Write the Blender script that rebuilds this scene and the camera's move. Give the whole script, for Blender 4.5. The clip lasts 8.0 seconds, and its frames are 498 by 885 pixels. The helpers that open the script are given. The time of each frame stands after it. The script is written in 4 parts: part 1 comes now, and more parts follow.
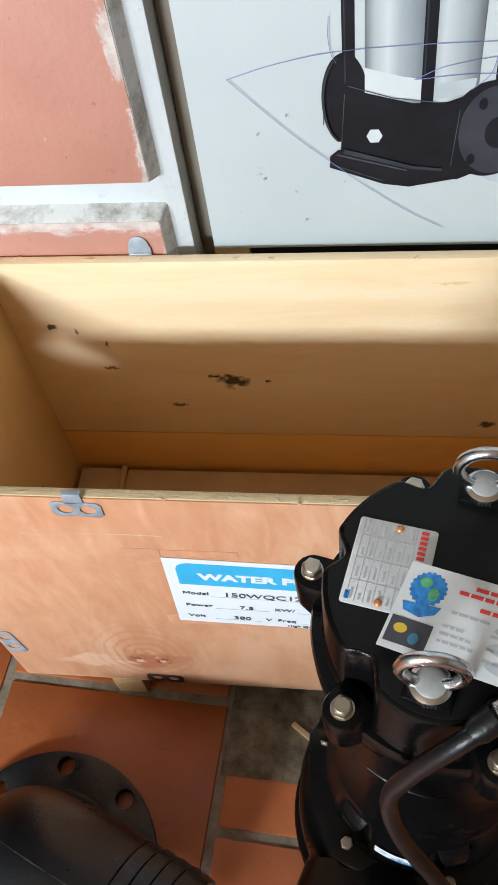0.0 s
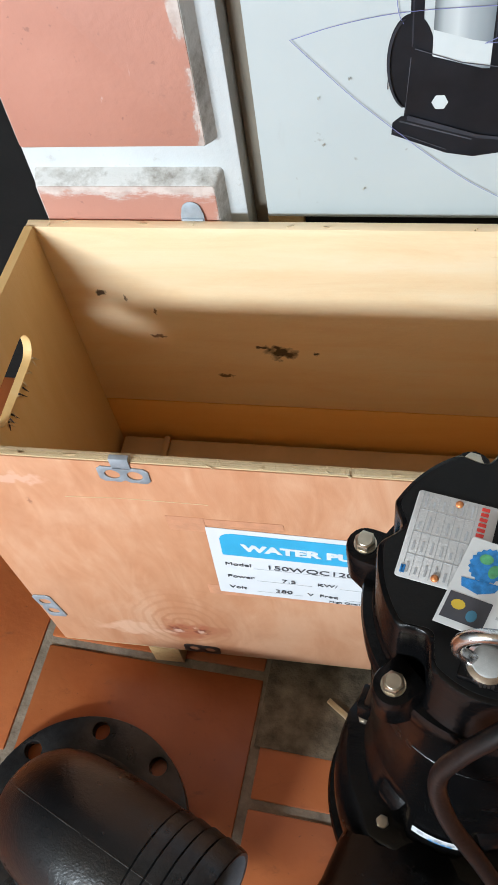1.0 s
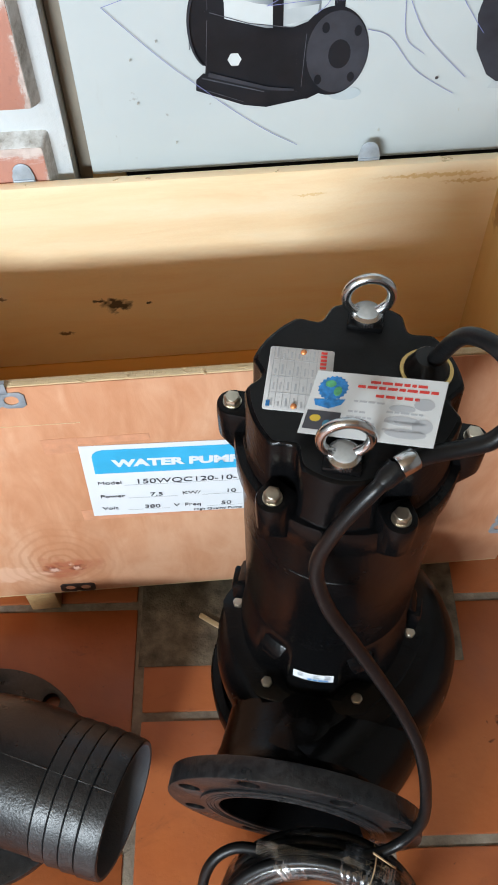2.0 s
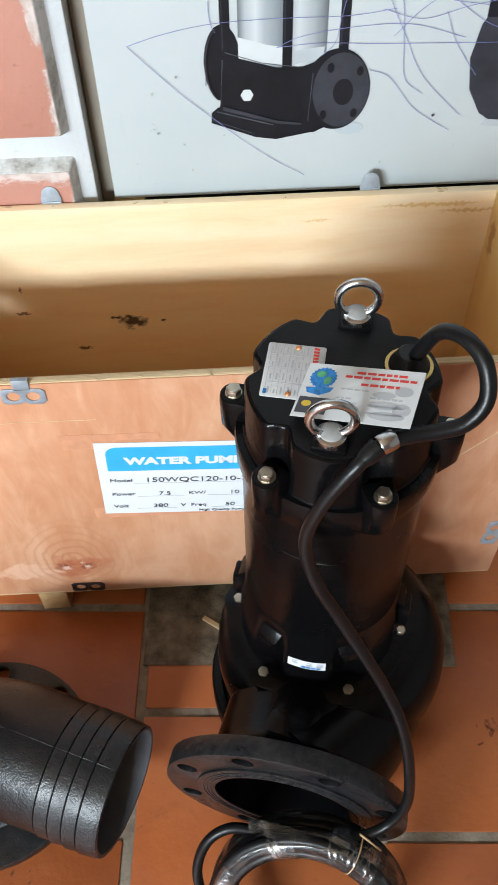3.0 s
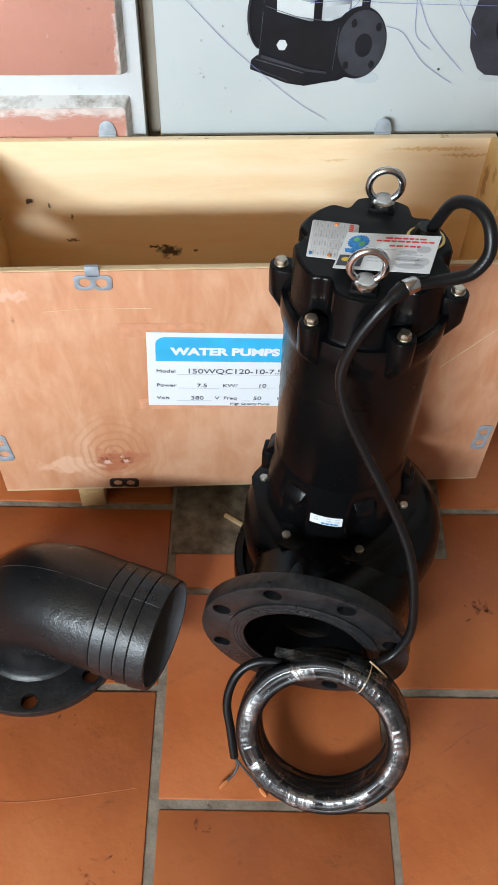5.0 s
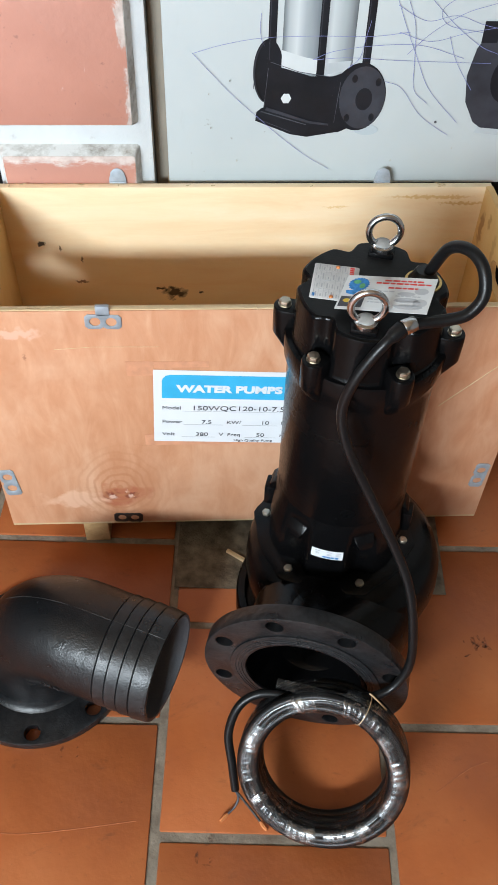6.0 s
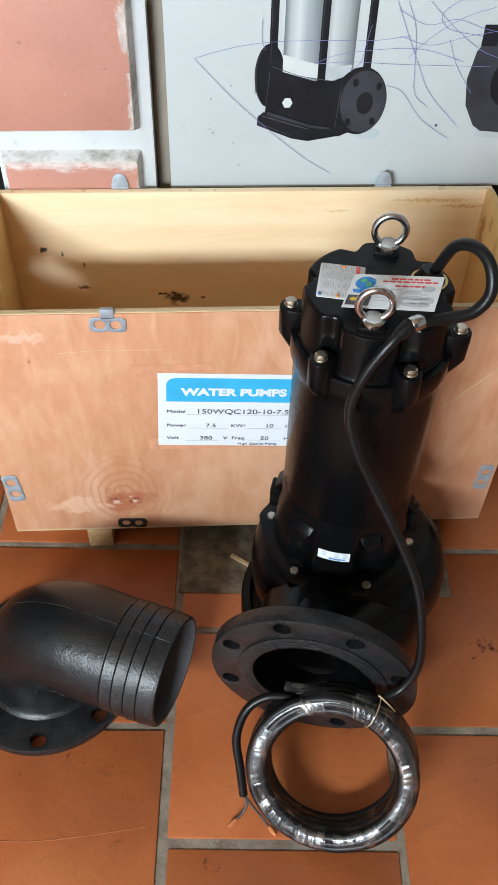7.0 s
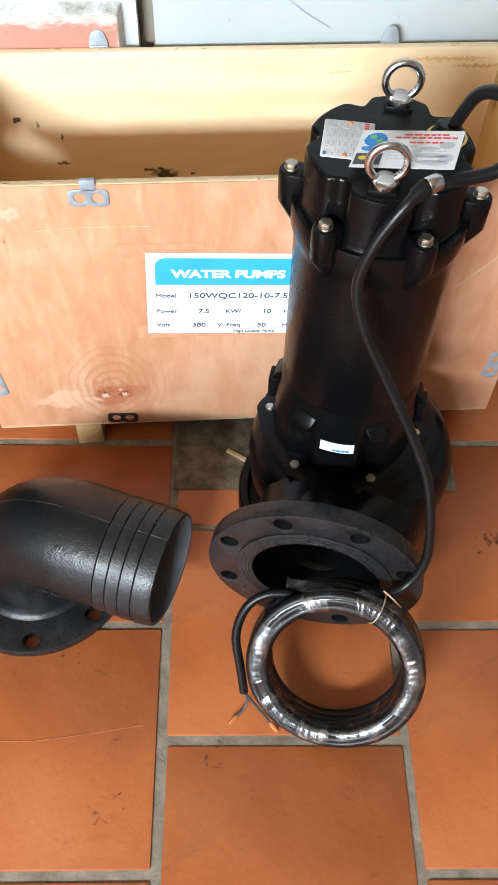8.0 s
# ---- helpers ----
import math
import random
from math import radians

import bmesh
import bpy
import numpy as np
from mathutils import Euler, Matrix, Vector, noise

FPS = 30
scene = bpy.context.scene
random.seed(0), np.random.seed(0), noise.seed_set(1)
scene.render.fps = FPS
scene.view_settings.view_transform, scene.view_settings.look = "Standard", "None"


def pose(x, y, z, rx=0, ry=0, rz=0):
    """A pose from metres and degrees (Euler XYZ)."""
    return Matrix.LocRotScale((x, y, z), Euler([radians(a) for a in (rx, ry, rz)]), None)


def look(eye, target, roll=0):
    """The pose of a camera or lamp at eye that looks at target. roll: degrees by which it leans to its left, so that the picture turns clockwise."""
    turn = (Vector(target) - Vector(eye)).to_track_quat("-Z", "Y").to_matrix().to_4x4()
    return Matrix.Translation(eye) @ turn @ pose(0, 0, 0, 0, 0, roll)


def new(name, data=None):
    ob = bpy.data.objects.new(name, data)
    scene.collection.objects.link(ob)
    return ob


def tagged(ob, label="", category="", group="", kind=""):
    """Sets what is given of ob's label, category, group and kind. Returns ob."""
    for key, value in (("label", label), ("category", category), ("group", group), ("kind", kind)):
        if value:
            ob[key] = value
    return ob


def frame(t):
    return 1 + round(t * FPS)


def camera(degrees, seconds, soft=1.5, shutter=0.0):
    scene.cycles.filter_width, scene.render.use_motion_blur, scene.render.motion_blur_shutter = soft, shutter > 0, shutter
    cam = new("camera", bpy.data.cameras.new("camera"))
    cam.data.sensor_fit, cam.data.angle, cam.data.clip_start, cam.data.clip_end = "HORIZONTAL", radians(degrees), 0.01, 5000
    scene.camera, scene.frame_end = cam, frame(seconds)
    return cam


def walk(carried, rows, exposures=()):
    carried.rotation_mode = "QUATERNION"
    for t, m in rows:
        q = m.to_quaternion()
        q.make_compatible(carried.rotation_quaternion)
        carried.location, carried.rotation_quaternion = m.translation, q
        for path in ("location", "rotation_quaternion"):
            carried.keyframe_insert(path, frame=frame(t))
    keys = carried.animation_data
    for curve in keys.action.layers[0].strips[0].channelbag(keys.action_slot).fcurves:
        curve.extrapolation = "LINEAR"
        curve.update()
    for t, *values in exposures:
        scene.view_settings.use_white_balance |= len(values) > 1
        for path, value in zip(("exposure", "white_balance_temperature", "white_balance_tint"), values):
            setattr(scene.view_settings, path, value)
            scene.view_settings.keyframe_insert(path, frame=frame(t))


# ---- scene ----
cam = camera(32.6, 8.0, shutter=0.2)
PATH = [
    (0, (0.443, -0.358, 1.086), (0.147, 0.782, -0.53), -10.8),
    (0.5, (0.437, -0.365, 1.088), (0.113, 0.762, -0.532), -11.6),
    (0.7, (0.4292, -0.3613, 1.0787), (0.0626, 0.7492, -0.5316), -12.1),
    (1, (0.428, -0.359, 1.074), (0.055, 0.73, -0.562), -12.3),
    (1.2, (0.4314, -0.3733, 1.0844), (0.0940, 0.7224, -0.5437), -10.8),
    (1.3, (0.4348, -0.3818, 1.0911), (0.1516, 0.7186, -0.5404), -9.8),
    (1.5, (0.434, -0.406, 1.097), (0.286, 0.711, -0.555), -7.3),
    (1.7, (0.412, -0.446, 1.099), (0.403, 0.674, -0.558), -5.2),
    (2.8, (0.382, -0.584, 1.141), (0.491, 0.623, -0.449), 0.4),
    (3, (0.402, -0.581, 1.135), (0.436, 0.636, -0.451), -1.5),
    (3.2, (0.4238, -0.5849, 1.1225), (0.3465, 0.5976, -0.4312), -4.7),
    (3.3, (0.4324, -0.5906, 1.1114), (0.2918, 0.5784, -0.4478), -6.6),
    (3.5, (0.444, -0.596, 1.095), (0.182, 0.54, -0.53), -11.2),
    (3.7, (0.4519, -0.6226, 1.1055), (0.1952, 0.5128, -0.5365), -10.7),
    (4, (0.427, -0.674, 1.133), (0.314, 0.472, -0.502), -5.2),
    (4.2, (0.3876, -0.7224, 1.1448), (0.3476, 0.4532, -0.5032), -2.6),
    (4.5, (0.333, -0.767, 1.151), (0.41, 0.425, -0.454), 1.2),
    (6, (0.319, -0.83, 1.178), (0.412, 0.495, -0.318), 2.1),
    (6.5, (0.309, -0.838, 1.176), (0.409, 0.496, -0.31), 2.0),
    (7, (0.306, -0.838, 1.168), (0.41, 0.507, -0.308), 1.9),
    (7.5, (0.309, -0.842, 1.141), (0.423, 0.45, -0.381), 1.9),
    (7.7, (0.3105, -0.8458, 1.1125), (0.4360, 0.4148, -0.4967), 2.3),
    (7.8, (0.3087, -0.8411, 1.1041), (0.4308, 0.3972, -0.5260), 2.5),
    (8, (0.304, -0.805, 1.102), (0.417, 0.362, -0.519), 2.1),
]
EXPOSURES = [(0, 0.0), (1.7, 0.0), (2.8, 0.1), (3, 0.1), (3.5, 0.0), (4.5, 0.0), (6.5, 0.0), (7.0, 0.0), (7.5, 0.1), (8, 0.44)]
walk(cam, [(t, look(eye, target, roll)) for t, eye, target, roll in PATH], EXPOSURES)

# ---- world and light: daylight through the open shop front behind the camera ----
world = bpy.data.worlds.new("world")
scene.world = world
world.use_nodes = True
sky = world.node_tree.nodes.new("ShaderNodeTexSky")
sky.sky_type, sky.sun_disc = "NISHITA", False
sky.sun_elevation, sky.sun_rotation = radians(40), radians(200)
world.node_tree.links.new(sky.outputs[0], world.node_tree.nodes["Background"].inputs[0])
world.node_tree.nodes["Background"].inputs[1].default_value = 0.08


def window_lamp(name, x, z, wide, high, watts, colour, y=-3.34):
    data = bpy.data.lights.new(name, "AREA")
    data.shape, data.size, data.size_y, data.energy, data.color = "RECTANGLE", wide, high, watts, colour
    lamp = new(name, data)
    lamp.matrix_world = look((x, y, z), (x + 0.15, 0, z - 0.35 * 3.2 if z > 1.5 else z - 0.3))
    return lamp


window_lamp("sky_light_transom", -1.28, 1.99, 1.6, 0.32, 228, (0.815, 0.925, 1.0))
window_lamp("sky_light_doorway", -1.45, 0.85, 1.3, 1.4, 30, (0.74, 0.88, 1.0))


# ---- materials ----
class Mat:
    """A node material with a Principled shader and small helpers."""

    def __init__(self, name, colour=(0.5, 0.5, 0.5), rough=0.5, metal=0.0):
        self.m = bpy.data.materials.new(name)
        self.m.use_nodes = True
        self.t = self.m.node_tree
        self.b = self.t.nodes["Principled BSDF"]
        self.b.inputs["Base Color"].default_value = (*colour, 1)
        self.b.inputs["Roughness"].default_value = rough
        self.b.inputs["Metallic"].default_value = metal
        self.co = None

    def node(self, kind, **ins):
        n = self.t.nodes.new(kind)
        for k, v in ins.items():
            sock = n.inputs[k.replace("_", " ")] if not k.startswith("i") or not k[1:].isdigit() else n.inputs[int(k[1:])]
            self.put(sock, v)
        return n

    def put(self, sock, v):
        if isinstance(v, bpy.types.NodeSocket):
            self.t.links.new(v, sock)
        else:
            sock.default_value = v

    def coord(self, scale=(1, 1, 1)):
        if self.co is None:
            self.co = self.t.nodes.new("ShaderNodeTexCoord").outputs["Object"]
        n = self.node("ShaderNodeMapping", Vector=self.co)
        n.inputs["Scale"].default_value = scale
        return n.outputs[0]

    def noise(self, scale, detail=4, stretch=(1, 1, 1), rough=0.55, distort=0.0):
        n = self.node("ShaderNodeTexNoise", Vector=self.coord(stretch), Scale=scale, Detail=detail, Roughness=rough, Distortion=distort)
        return n.outputs["Fac"]

    def ramp(self, fac, *stops):
        n = self.node("ShaderNodeValToRGB", Fac=fac)
        e = n.color_ramp.elements
        while len(e) < len(stops):
            e.new(0.5)
        for el, (p, c) in zip(e, stops):
            el.position = p
            el.color = (*c, 1) if not isinstance(c, (int, float)) else (c, c, c, 1)
        return n.outputs[0]

    def mix(self, fac, a, b, blend="MIX"):
        n = self.t.nodes.new("ShaderNodeMix")
        n.data_type, n.blend_type = "RGBA", blend
        self.put(n.inputs[0], fac)
        self.put(n.inputs[6], a if isinstance(a, bpy.types.NodeSocket) else (*a, 1))
        self.put(n.inputs[7], b if isinstance(b, bpy.types.NodeSocket) else (*b, 1))
        return n.outputs[2]

    def math(self, op, a, b=0.0):
        n = self.t.nodes.new("ShaderNodeMath")
        n.operation = op
        self.put(n.inputs[0], a)
        self.put(n.inputs[1], b)
        return n.outputs[0]

    def random(self):
        return self.t.nodes.new("ShaderNodeObjectInfo").outputs["Random"]

    def colour(self, v):
        self.put(self.b.inputs["Base Color"], v)
        return self

    def rough(self, v):
        self.put(self.b.inputs["Roughness"], v)
        return self

    def bump(self, height, dist=0.001, strength=1.0):
        n = self.node("ShaderNodeBump", Height=height, Strength=strength)
        n.inputs["Distance"].default_value = dist
        self.t.links.new(n.outputs[0], self.b.inputs["Normal"])
        return self

    def spot(self, place, size, stretch=(1, 1, 1), wobble=0.5):
        """1 inside a ragged spot round a place, 0 outside."""
        warp = self.node("ShaderNodeTexNoise", Vector=self.coord(), Scale=1.2 / size, Detail=3.0)
        off = self.node("ShaderNodeVectorMath", i0=warp.outputs["Color"], i1=(0.5, 0.5, 0.5))
        off.operation = "SUBTRACT"
        sc = self.node("ShaderNodeVectorMath", i0=off.outputs[0])
        sc.operation = "SCALE"
        sc.inputs["Scale"].default_value = size * wobble * 4
        at = self.node("ShaderNodeVectorMath", i0=self.coord(), i1=sc.outputs[0])
        rel = self.node("ShaderNodeVectorMath", i0=at.outputs[0], i1=place)
        rel.operation = "SUBTRACT"
        st = self.node("ShaderNodeVectorMath", i0=rel.outputs[0], i1=stretch)
        st.operation = "MULTIPLY"
        ln = self.node("ShaderNodeVectorMath", i0=st.outputs[0])
        ln.operation = "LENGTH"
        return ln.outputs["Value"]


def make_terracotta():
    m = Mat("terracotta", rough=0.4)
    base = m.ramp(m.noise(5, 5), (0.25, (0.26, 0.066, 0.021)), (0.5, (0.36, 0.100, 0.030)), (0.75, (0.43, 0.137, 0.044)))
    rnd = m.node("ShaderNodeHueSaturation", Color=base)
    m.put(rnd.inputs["Value"], m.math("ADD", m.math("MULTIPLY", m.random(), 0.25), 0.86))
    c = m.mix(m.ramp(m.noise(38, 6, rough=0.7), (0.60, 0.0), (0.78, 0.5)), rnd.outputs[0], (0.17, 0.04, 0.02))
    c = m.mix(m.ramp(m.noise(9, 3, distort=1.0), (0.66, 0.0), (0.82, 0.2)), c, (0.55, 0.27, 0.14))
    c = m.mix(m.ramp(m.noise(4, 6, (1, 1.6, 1), 0.72, 1.5), (0.56, 0.0), (0.74, 0.4)), c, (0.16, 0.052, 0.024))
    c = m.mix(m.ramp(m.noise(150, 4, rough=0.6), (0.68, 0.0), (0.73, 0.7)), c, (0.07, 0.025, 0.015))
    c = m.mix(m.ramp(m.noise(16, 6, (1, 2.2, 1), 0.75, 0.8), (0.60, 0.0), (0.70, 0.45)), c, (0.12, 0.040, 0.02))
    m.colour(c).rough(m.ramp(m.noise(7, 5), (0.3, 0.25), (0.7, 0.50)))
    m.bump(m.math("ADD", m.noise(60, 4), m.math("MULTIPLY", m.noise(8, 2), 2.0)), 0.0006)
    return m.m


def make_grout():
    m = Mat("grout", rough=0.9)
    m.colour(m.ramp(m.noise(30, 6, rough=0.7), (0.3, (0.13, 0.098, 0.07)), (0.6, (0.26, 0.215, 0.165)), (0.8, (0.38, 0.32, 0.26))))
    m.bump(m.noise(220, 4), 0.001)
    return m.m


def make_wood(name, dark, mid, light, along="x", knots=(), stains=0.0, rough=0.6, rings=None):
    st = {"x": (1, 14, 14), "y": (14, 1, 14), "z": (14, 14, 1), "figured": (5, 5, 1.3), "ply": (0.6, 70, 14), "soft": (0.6, 4, 4), "soft_z": (4, 4, 0.8)}[along]
    m = Mat(name, rough=rough)
    g = m.noise(7, 6, st, 0.65, 0.6)
    c = m.ramp(g, (0.2, dark), (0.5, mid), (0.8, light))
    c = m.mix(m.ramp(m.noise(4, 3), (0.35, 0.0), (0.7, 0.35)), c, mid)
    c = m.mix(m.ramp(m.noise(26, 5, tuple(0.25 + 0.75 * (s > 1) for s in st), 0.7), (0.68, 0.0), (0.80, 0.3)), c, dark)
    if along == "figured":
        c = m.mix(m.ramp(m.noise(9, 4, (2.2, 1, 0.8), 0.6, 0.8), (0.45, 0.0), (0.72, 0.55)), c, dark)
        c = m.mix(m.ramp(m.noise(30, 4, (0.35, 1, 3.0), 0.7), (0.66, 0.0), (0.76, 0.4)), c, tuple(v * 0.7 for v in dark))
        c = m.mix(m.ramp(m.noise(3.5, 5, rough=0.6, distort=0.6), (0.50, 0.0), (0.62, 0.35)), c, light)
        c = m.mix(m.ramp(m.noise(7, 4, (1.6, 1, 0.7), 0.6, 1.2), (0.50, 0.0), (0.72, 0.6)), c, light)
    for place, size, stretch, tone in knots:
        d = m.spot(place, size, stretch)
        c = m.mix(m.ramp(m.math("DIVIDE", d, size), (0.55, 0.95), (1.0, 0.0)), c, tone)
    if rings:
        place, reach = rings
        d = m.spot(place, 0.05, (1.0, 1, 0.78), 0.10)
        w = m.math("SINE", m.math("MULTIPLY", d, 520.0))
        f = m.math("MULTIPLY", m.ramp(w, (0.0, 0.0), (1.0, 0.9)), m.ramp(m.math("DIVIDE", d, reach), (0.25, 0.8), (1.0, 0.0)))
        c = m.mix(f, c, dark)
    if stains:
        c = m.mix(m.ramp(m.noise(3, 4, distort=0.5), (0.55, 0.0), (0.8, stains)), c, tuple(v * 0.55 for v in mid))
    m.colour(c)
    m.bump(m.math("ADD", g, m.noise(160, 3, st)), 0.00012 if along == "figured" else 0.0004)
    return m.m


def make_paint(name, colour, rough=0.3, grain=180, depth=0.0004, dust=0.0, coat=0.0, spec=0.24, wear=0.0):
    m = Mat(name, rough=rough)
    base = m.ramp(m.noise(12, 4), (0.3, tuple(v * 0.8 for v in colour)), (0.7, tuple(v * 1.25 for v in colour)))
    if dust:
        base = m.mix(m.ramp(m.noise(9, 5, rough=0.7), (0.52, 0.0), (0.8, dust)), base, (0.20, 0.18, 0.17))
    if wear:
        edge = m.t.nodes.new("ShaderNodeNewGeometry").outputs["Pointiness"]
        base = m.mix(m.math("MULTIPLY", m.ramp(edge, (0.52, 0.0), (0.60, wear)), m.ramp(m.noise(150, 4), (0.4, 0.2), (0.6, 1.0))), base, (0.22, 0.22, 0.23))
    m.colour(base).rough(m.ramp(m.noise(20, 4), (0.3, rough * 0.8), (0.7, min(1, rough * 1.3))))
    m.bump(m.math("ADD", m.noise(grain, 3), m.math("MULTIPLY", m.noise(grain / 6, 2), 1.5)), depth)
    m.b.inputs["Coat Weight"].default_value = coat
    m.b.inputs["Specular IOR Level"].default_value = spec
    return m.m


def make_metal(name, colour, rough, scratch=0.1):
    m = Mat(name, colour, rough, 1.0)
    m.colour(m.ramp(m.noise(90, 4), (0.3, tuple(v * 0.75 for v in colour)), (0.7, colour)))
    m.rough(m.ramp(m.noise(140, 3), (0.3, rough), (0.8, rough + scratch)))
    m.bump(m.noise(300, 2), 0.0001)
    return m.m


def make_plain(name, colour, rough=0.6, vary=0.12, scale=30, depth=0.0002):
    m = Mat(name, rough=rough)
    m.colour(m.ramp(m.noise(scale, 4), (0.3, tuple(v * (1 - vary) for v in colour)), (0.7, tuple(min(1, v * (1 + vary)) for v in colour))))
    m.bump(m.noise(scale * 6, 3), depth)
    m.b.inputs["Specular IOR Level"].default_value = 0.3
    return m.m


def make_wall_tile():
    m = Mat("painted_brick", rough=0.55)
    c = m.ramp(m.noise(6, 4), (0.3, (0.46, 0.205, 0.150)), (0.7, (0.54, 0.255, 0.19)))
    c = m.mix(m.ramp(m.noise(14, 6, rough=0.75), (0.64, 0.0), (0.74, 0.45)), c, (0.30, 0.15, 0.12))
    c = m.mix(m.ramp(m.noise(30, 5, (1, 1, 0.4), 0.8), (0.68, 0.0), (0.74, 0.45)), c, (0.75, 0.68, 0.64))
    c = m.mix(m.ramp(m.noise(120, 4, rough=0.7), (0.66, 0.0), (0.72, 0.5)), c, (0.22, 0.11, 0.09))
    # paint rubbed back to plaster along the right arris and the top of the low brick
    at = m.node("ShaderNodeSeparateXYZ", Vector=m.coord())
    ragged = m.math("MULTIPLY", m.math("SUBTRACT", m.noise(26, 6, (1, 1, 0.6), 0.75), 0.56), 0.075)
    right = m.ramp(m.math("ADD", at.outputs[0], ragged), (0.2065, 0.0), (0.2105, 0.85))
    grit = m.math("MULTIPLY", m.math("SUBTRACT", m.noise(34, 6, (0.5, 1, 1.4), 0.75), 0.5), 0.075)
    low = m.math("MULTIPLY", m.ramp(m.math("ADD", at.outputs[2], grit), (0.502, 0.0), (0.510, 0.80)), m.math("LESS_THAN", at.outputs[2], 0.53))
    c = m.mix(m.math("MAXIMUM", right, low), c, m.ramp(m.noise(60, 5), (0.35, (0.50, 0.42, 0.38)), (0.6, (0.70, 0.64, 0.60))))
    m.colour(c).bump(m.noise(90, 4), 0.0006)
    return m.m


def make_whitewash():
    m = Mat("whitewash", rough=0.75)
    c = m.ramp(m.noise(8, 4), (0.3, (0.58, 0.61, 0.63)), (0.7, (0.68, 0.71, 0.72)))
    c = m.mix(m.ramp(m.noise(35, 6, rough=0.75), (0.60, 0.0), (0.74, 0.6)), c, (0.36, 0.33, 0.30))
    m.colour(c).bump(m.noise(70, 4), 0.001)
    return m.m


def make_brick_edge():
    m = Mat("bare_mortar_edge", rough=0.9)
    c = m.ramp(m.noise(25, 6, rough=0.7), (0.3, (0.24, 0.21, 0.18)), (0.42, (0.48, 0.46, 0.43)), (0.54, (0.67, 0.66, 0.64)))
    m.colour(c).bump(m.noise(120, 4), 0.001)
    return m.m


def make_film(name="stretch_film", low=0.02, high=0.12, rough=0.2):
    """Clear wrinkled stretch film: mostly transparent, with a gloss."""
    m = bpy.data.materials.new(name)
    m.use_nodes = True
    t = m.node_tree
    t.nodes.remove(t.nodes["Principled BSDF"])
    co = t.nodes.new("ShaderNodeTexCoord")
    n = t.nodes.new("ShaderNodeTexNoise")
    n.inputs["Scale"].default_value, n.inputs["Detail"].default_value = 38, 5
    bump = t.nodes.new("ShaderNodeBump")
    bump.inputs["Distance"].default_value = 0.0010
    gloss, clear, mixer = (t.nodes.new(k) for k in ("ShaderNodeBsdfGlossy", "ShaderNodeBsdfTransparent", "ShaderNodeMixShader"))
    gloss.inputs["Roughness"].default_value = rough
    clear.inputs["Color"].default_value = (0.93, 0.94, 0.95, 1)
    ramp = t.nodes.new("ShaderNodeMapRange")
    ramp.inputs[1].default_value, ramp.inputs[2].default_value, ramp.inputs[3].default_value, ramp.inputs[4].default_value = 0.46, 0.66, low, high
    for a, b in ((co.outputs["Object"], n.inputs["Vector"]), (n.outputs["Fac"], bump.inputs["Height"]), (bump.outputs[0], gloss.inputs["Normal"]),
                 (n.outputs["Fac"], ramp.inputs[0]), (ramp.outputs[0], mixer.inputs[0]), (clear.outputs[0], mixer.inputs[1]), (gloss.outputs[0], mixer.inputs[2]),
                 (mixer.outputs[0], t.nodes["Material Output"].inputs["Surface"])):
        t.links.new(a, b)
    return m


BLACKISH = (0.03, 0.018, 0.012)
TERRA, GROUT = make_terracotta(), make_grout()
VENEER = make_wood("red_plywood_veneer", (0.46, 0.19, 0.09), (0.57, 0.28, 0.155), (0.66, 0.39, 0.25), "figured", stains=0.3, rough=0.5,
                   knots=[((0.181, 0, 0.121), 0.036, (0.85, 1, 1.35), (0.44, 0.145, 0.075)), ((0.075, 0, 0.455), 0.014, (0.35, 1, 1.6), (0.64, 0.37, 0.26)), ((0.11, 0, 0.11), 0.03, (0.5, 1, 1.4), (0.70, 0.42, 0.28)), ((0.08, 0, 0.415), 0.004, (1.6, 1, 0.6), (0.36, 0.16, 0.09)), ((0.56, 0, 0.15), 0.035, (0.6, 1, 1), (0.54, 0.22, 0.12)), ((0.166, 0, 0.122), 0.015, (1, 1, 1.2), (0.25, 0.065, 0.035)), ((0.196, 0, 0.122), 0.014, (1, 1, 1.2), (0.25, 0.065, 0.035)), ((0.166, 0, 0.118), 0.0075, (1, 1, 1.2), (0.70, 0.46, 0.36)), ((0.196, 0, 0.119), 0.0065, (1, 1, 1.1), (0.70, 0.46, 0.36)), ((0.190, 0, 0.130), 0.0045, (1, 1, 1), (0.66, 0.42, 0.32))], rings=((0.181, 0, 0.140), 0.085))
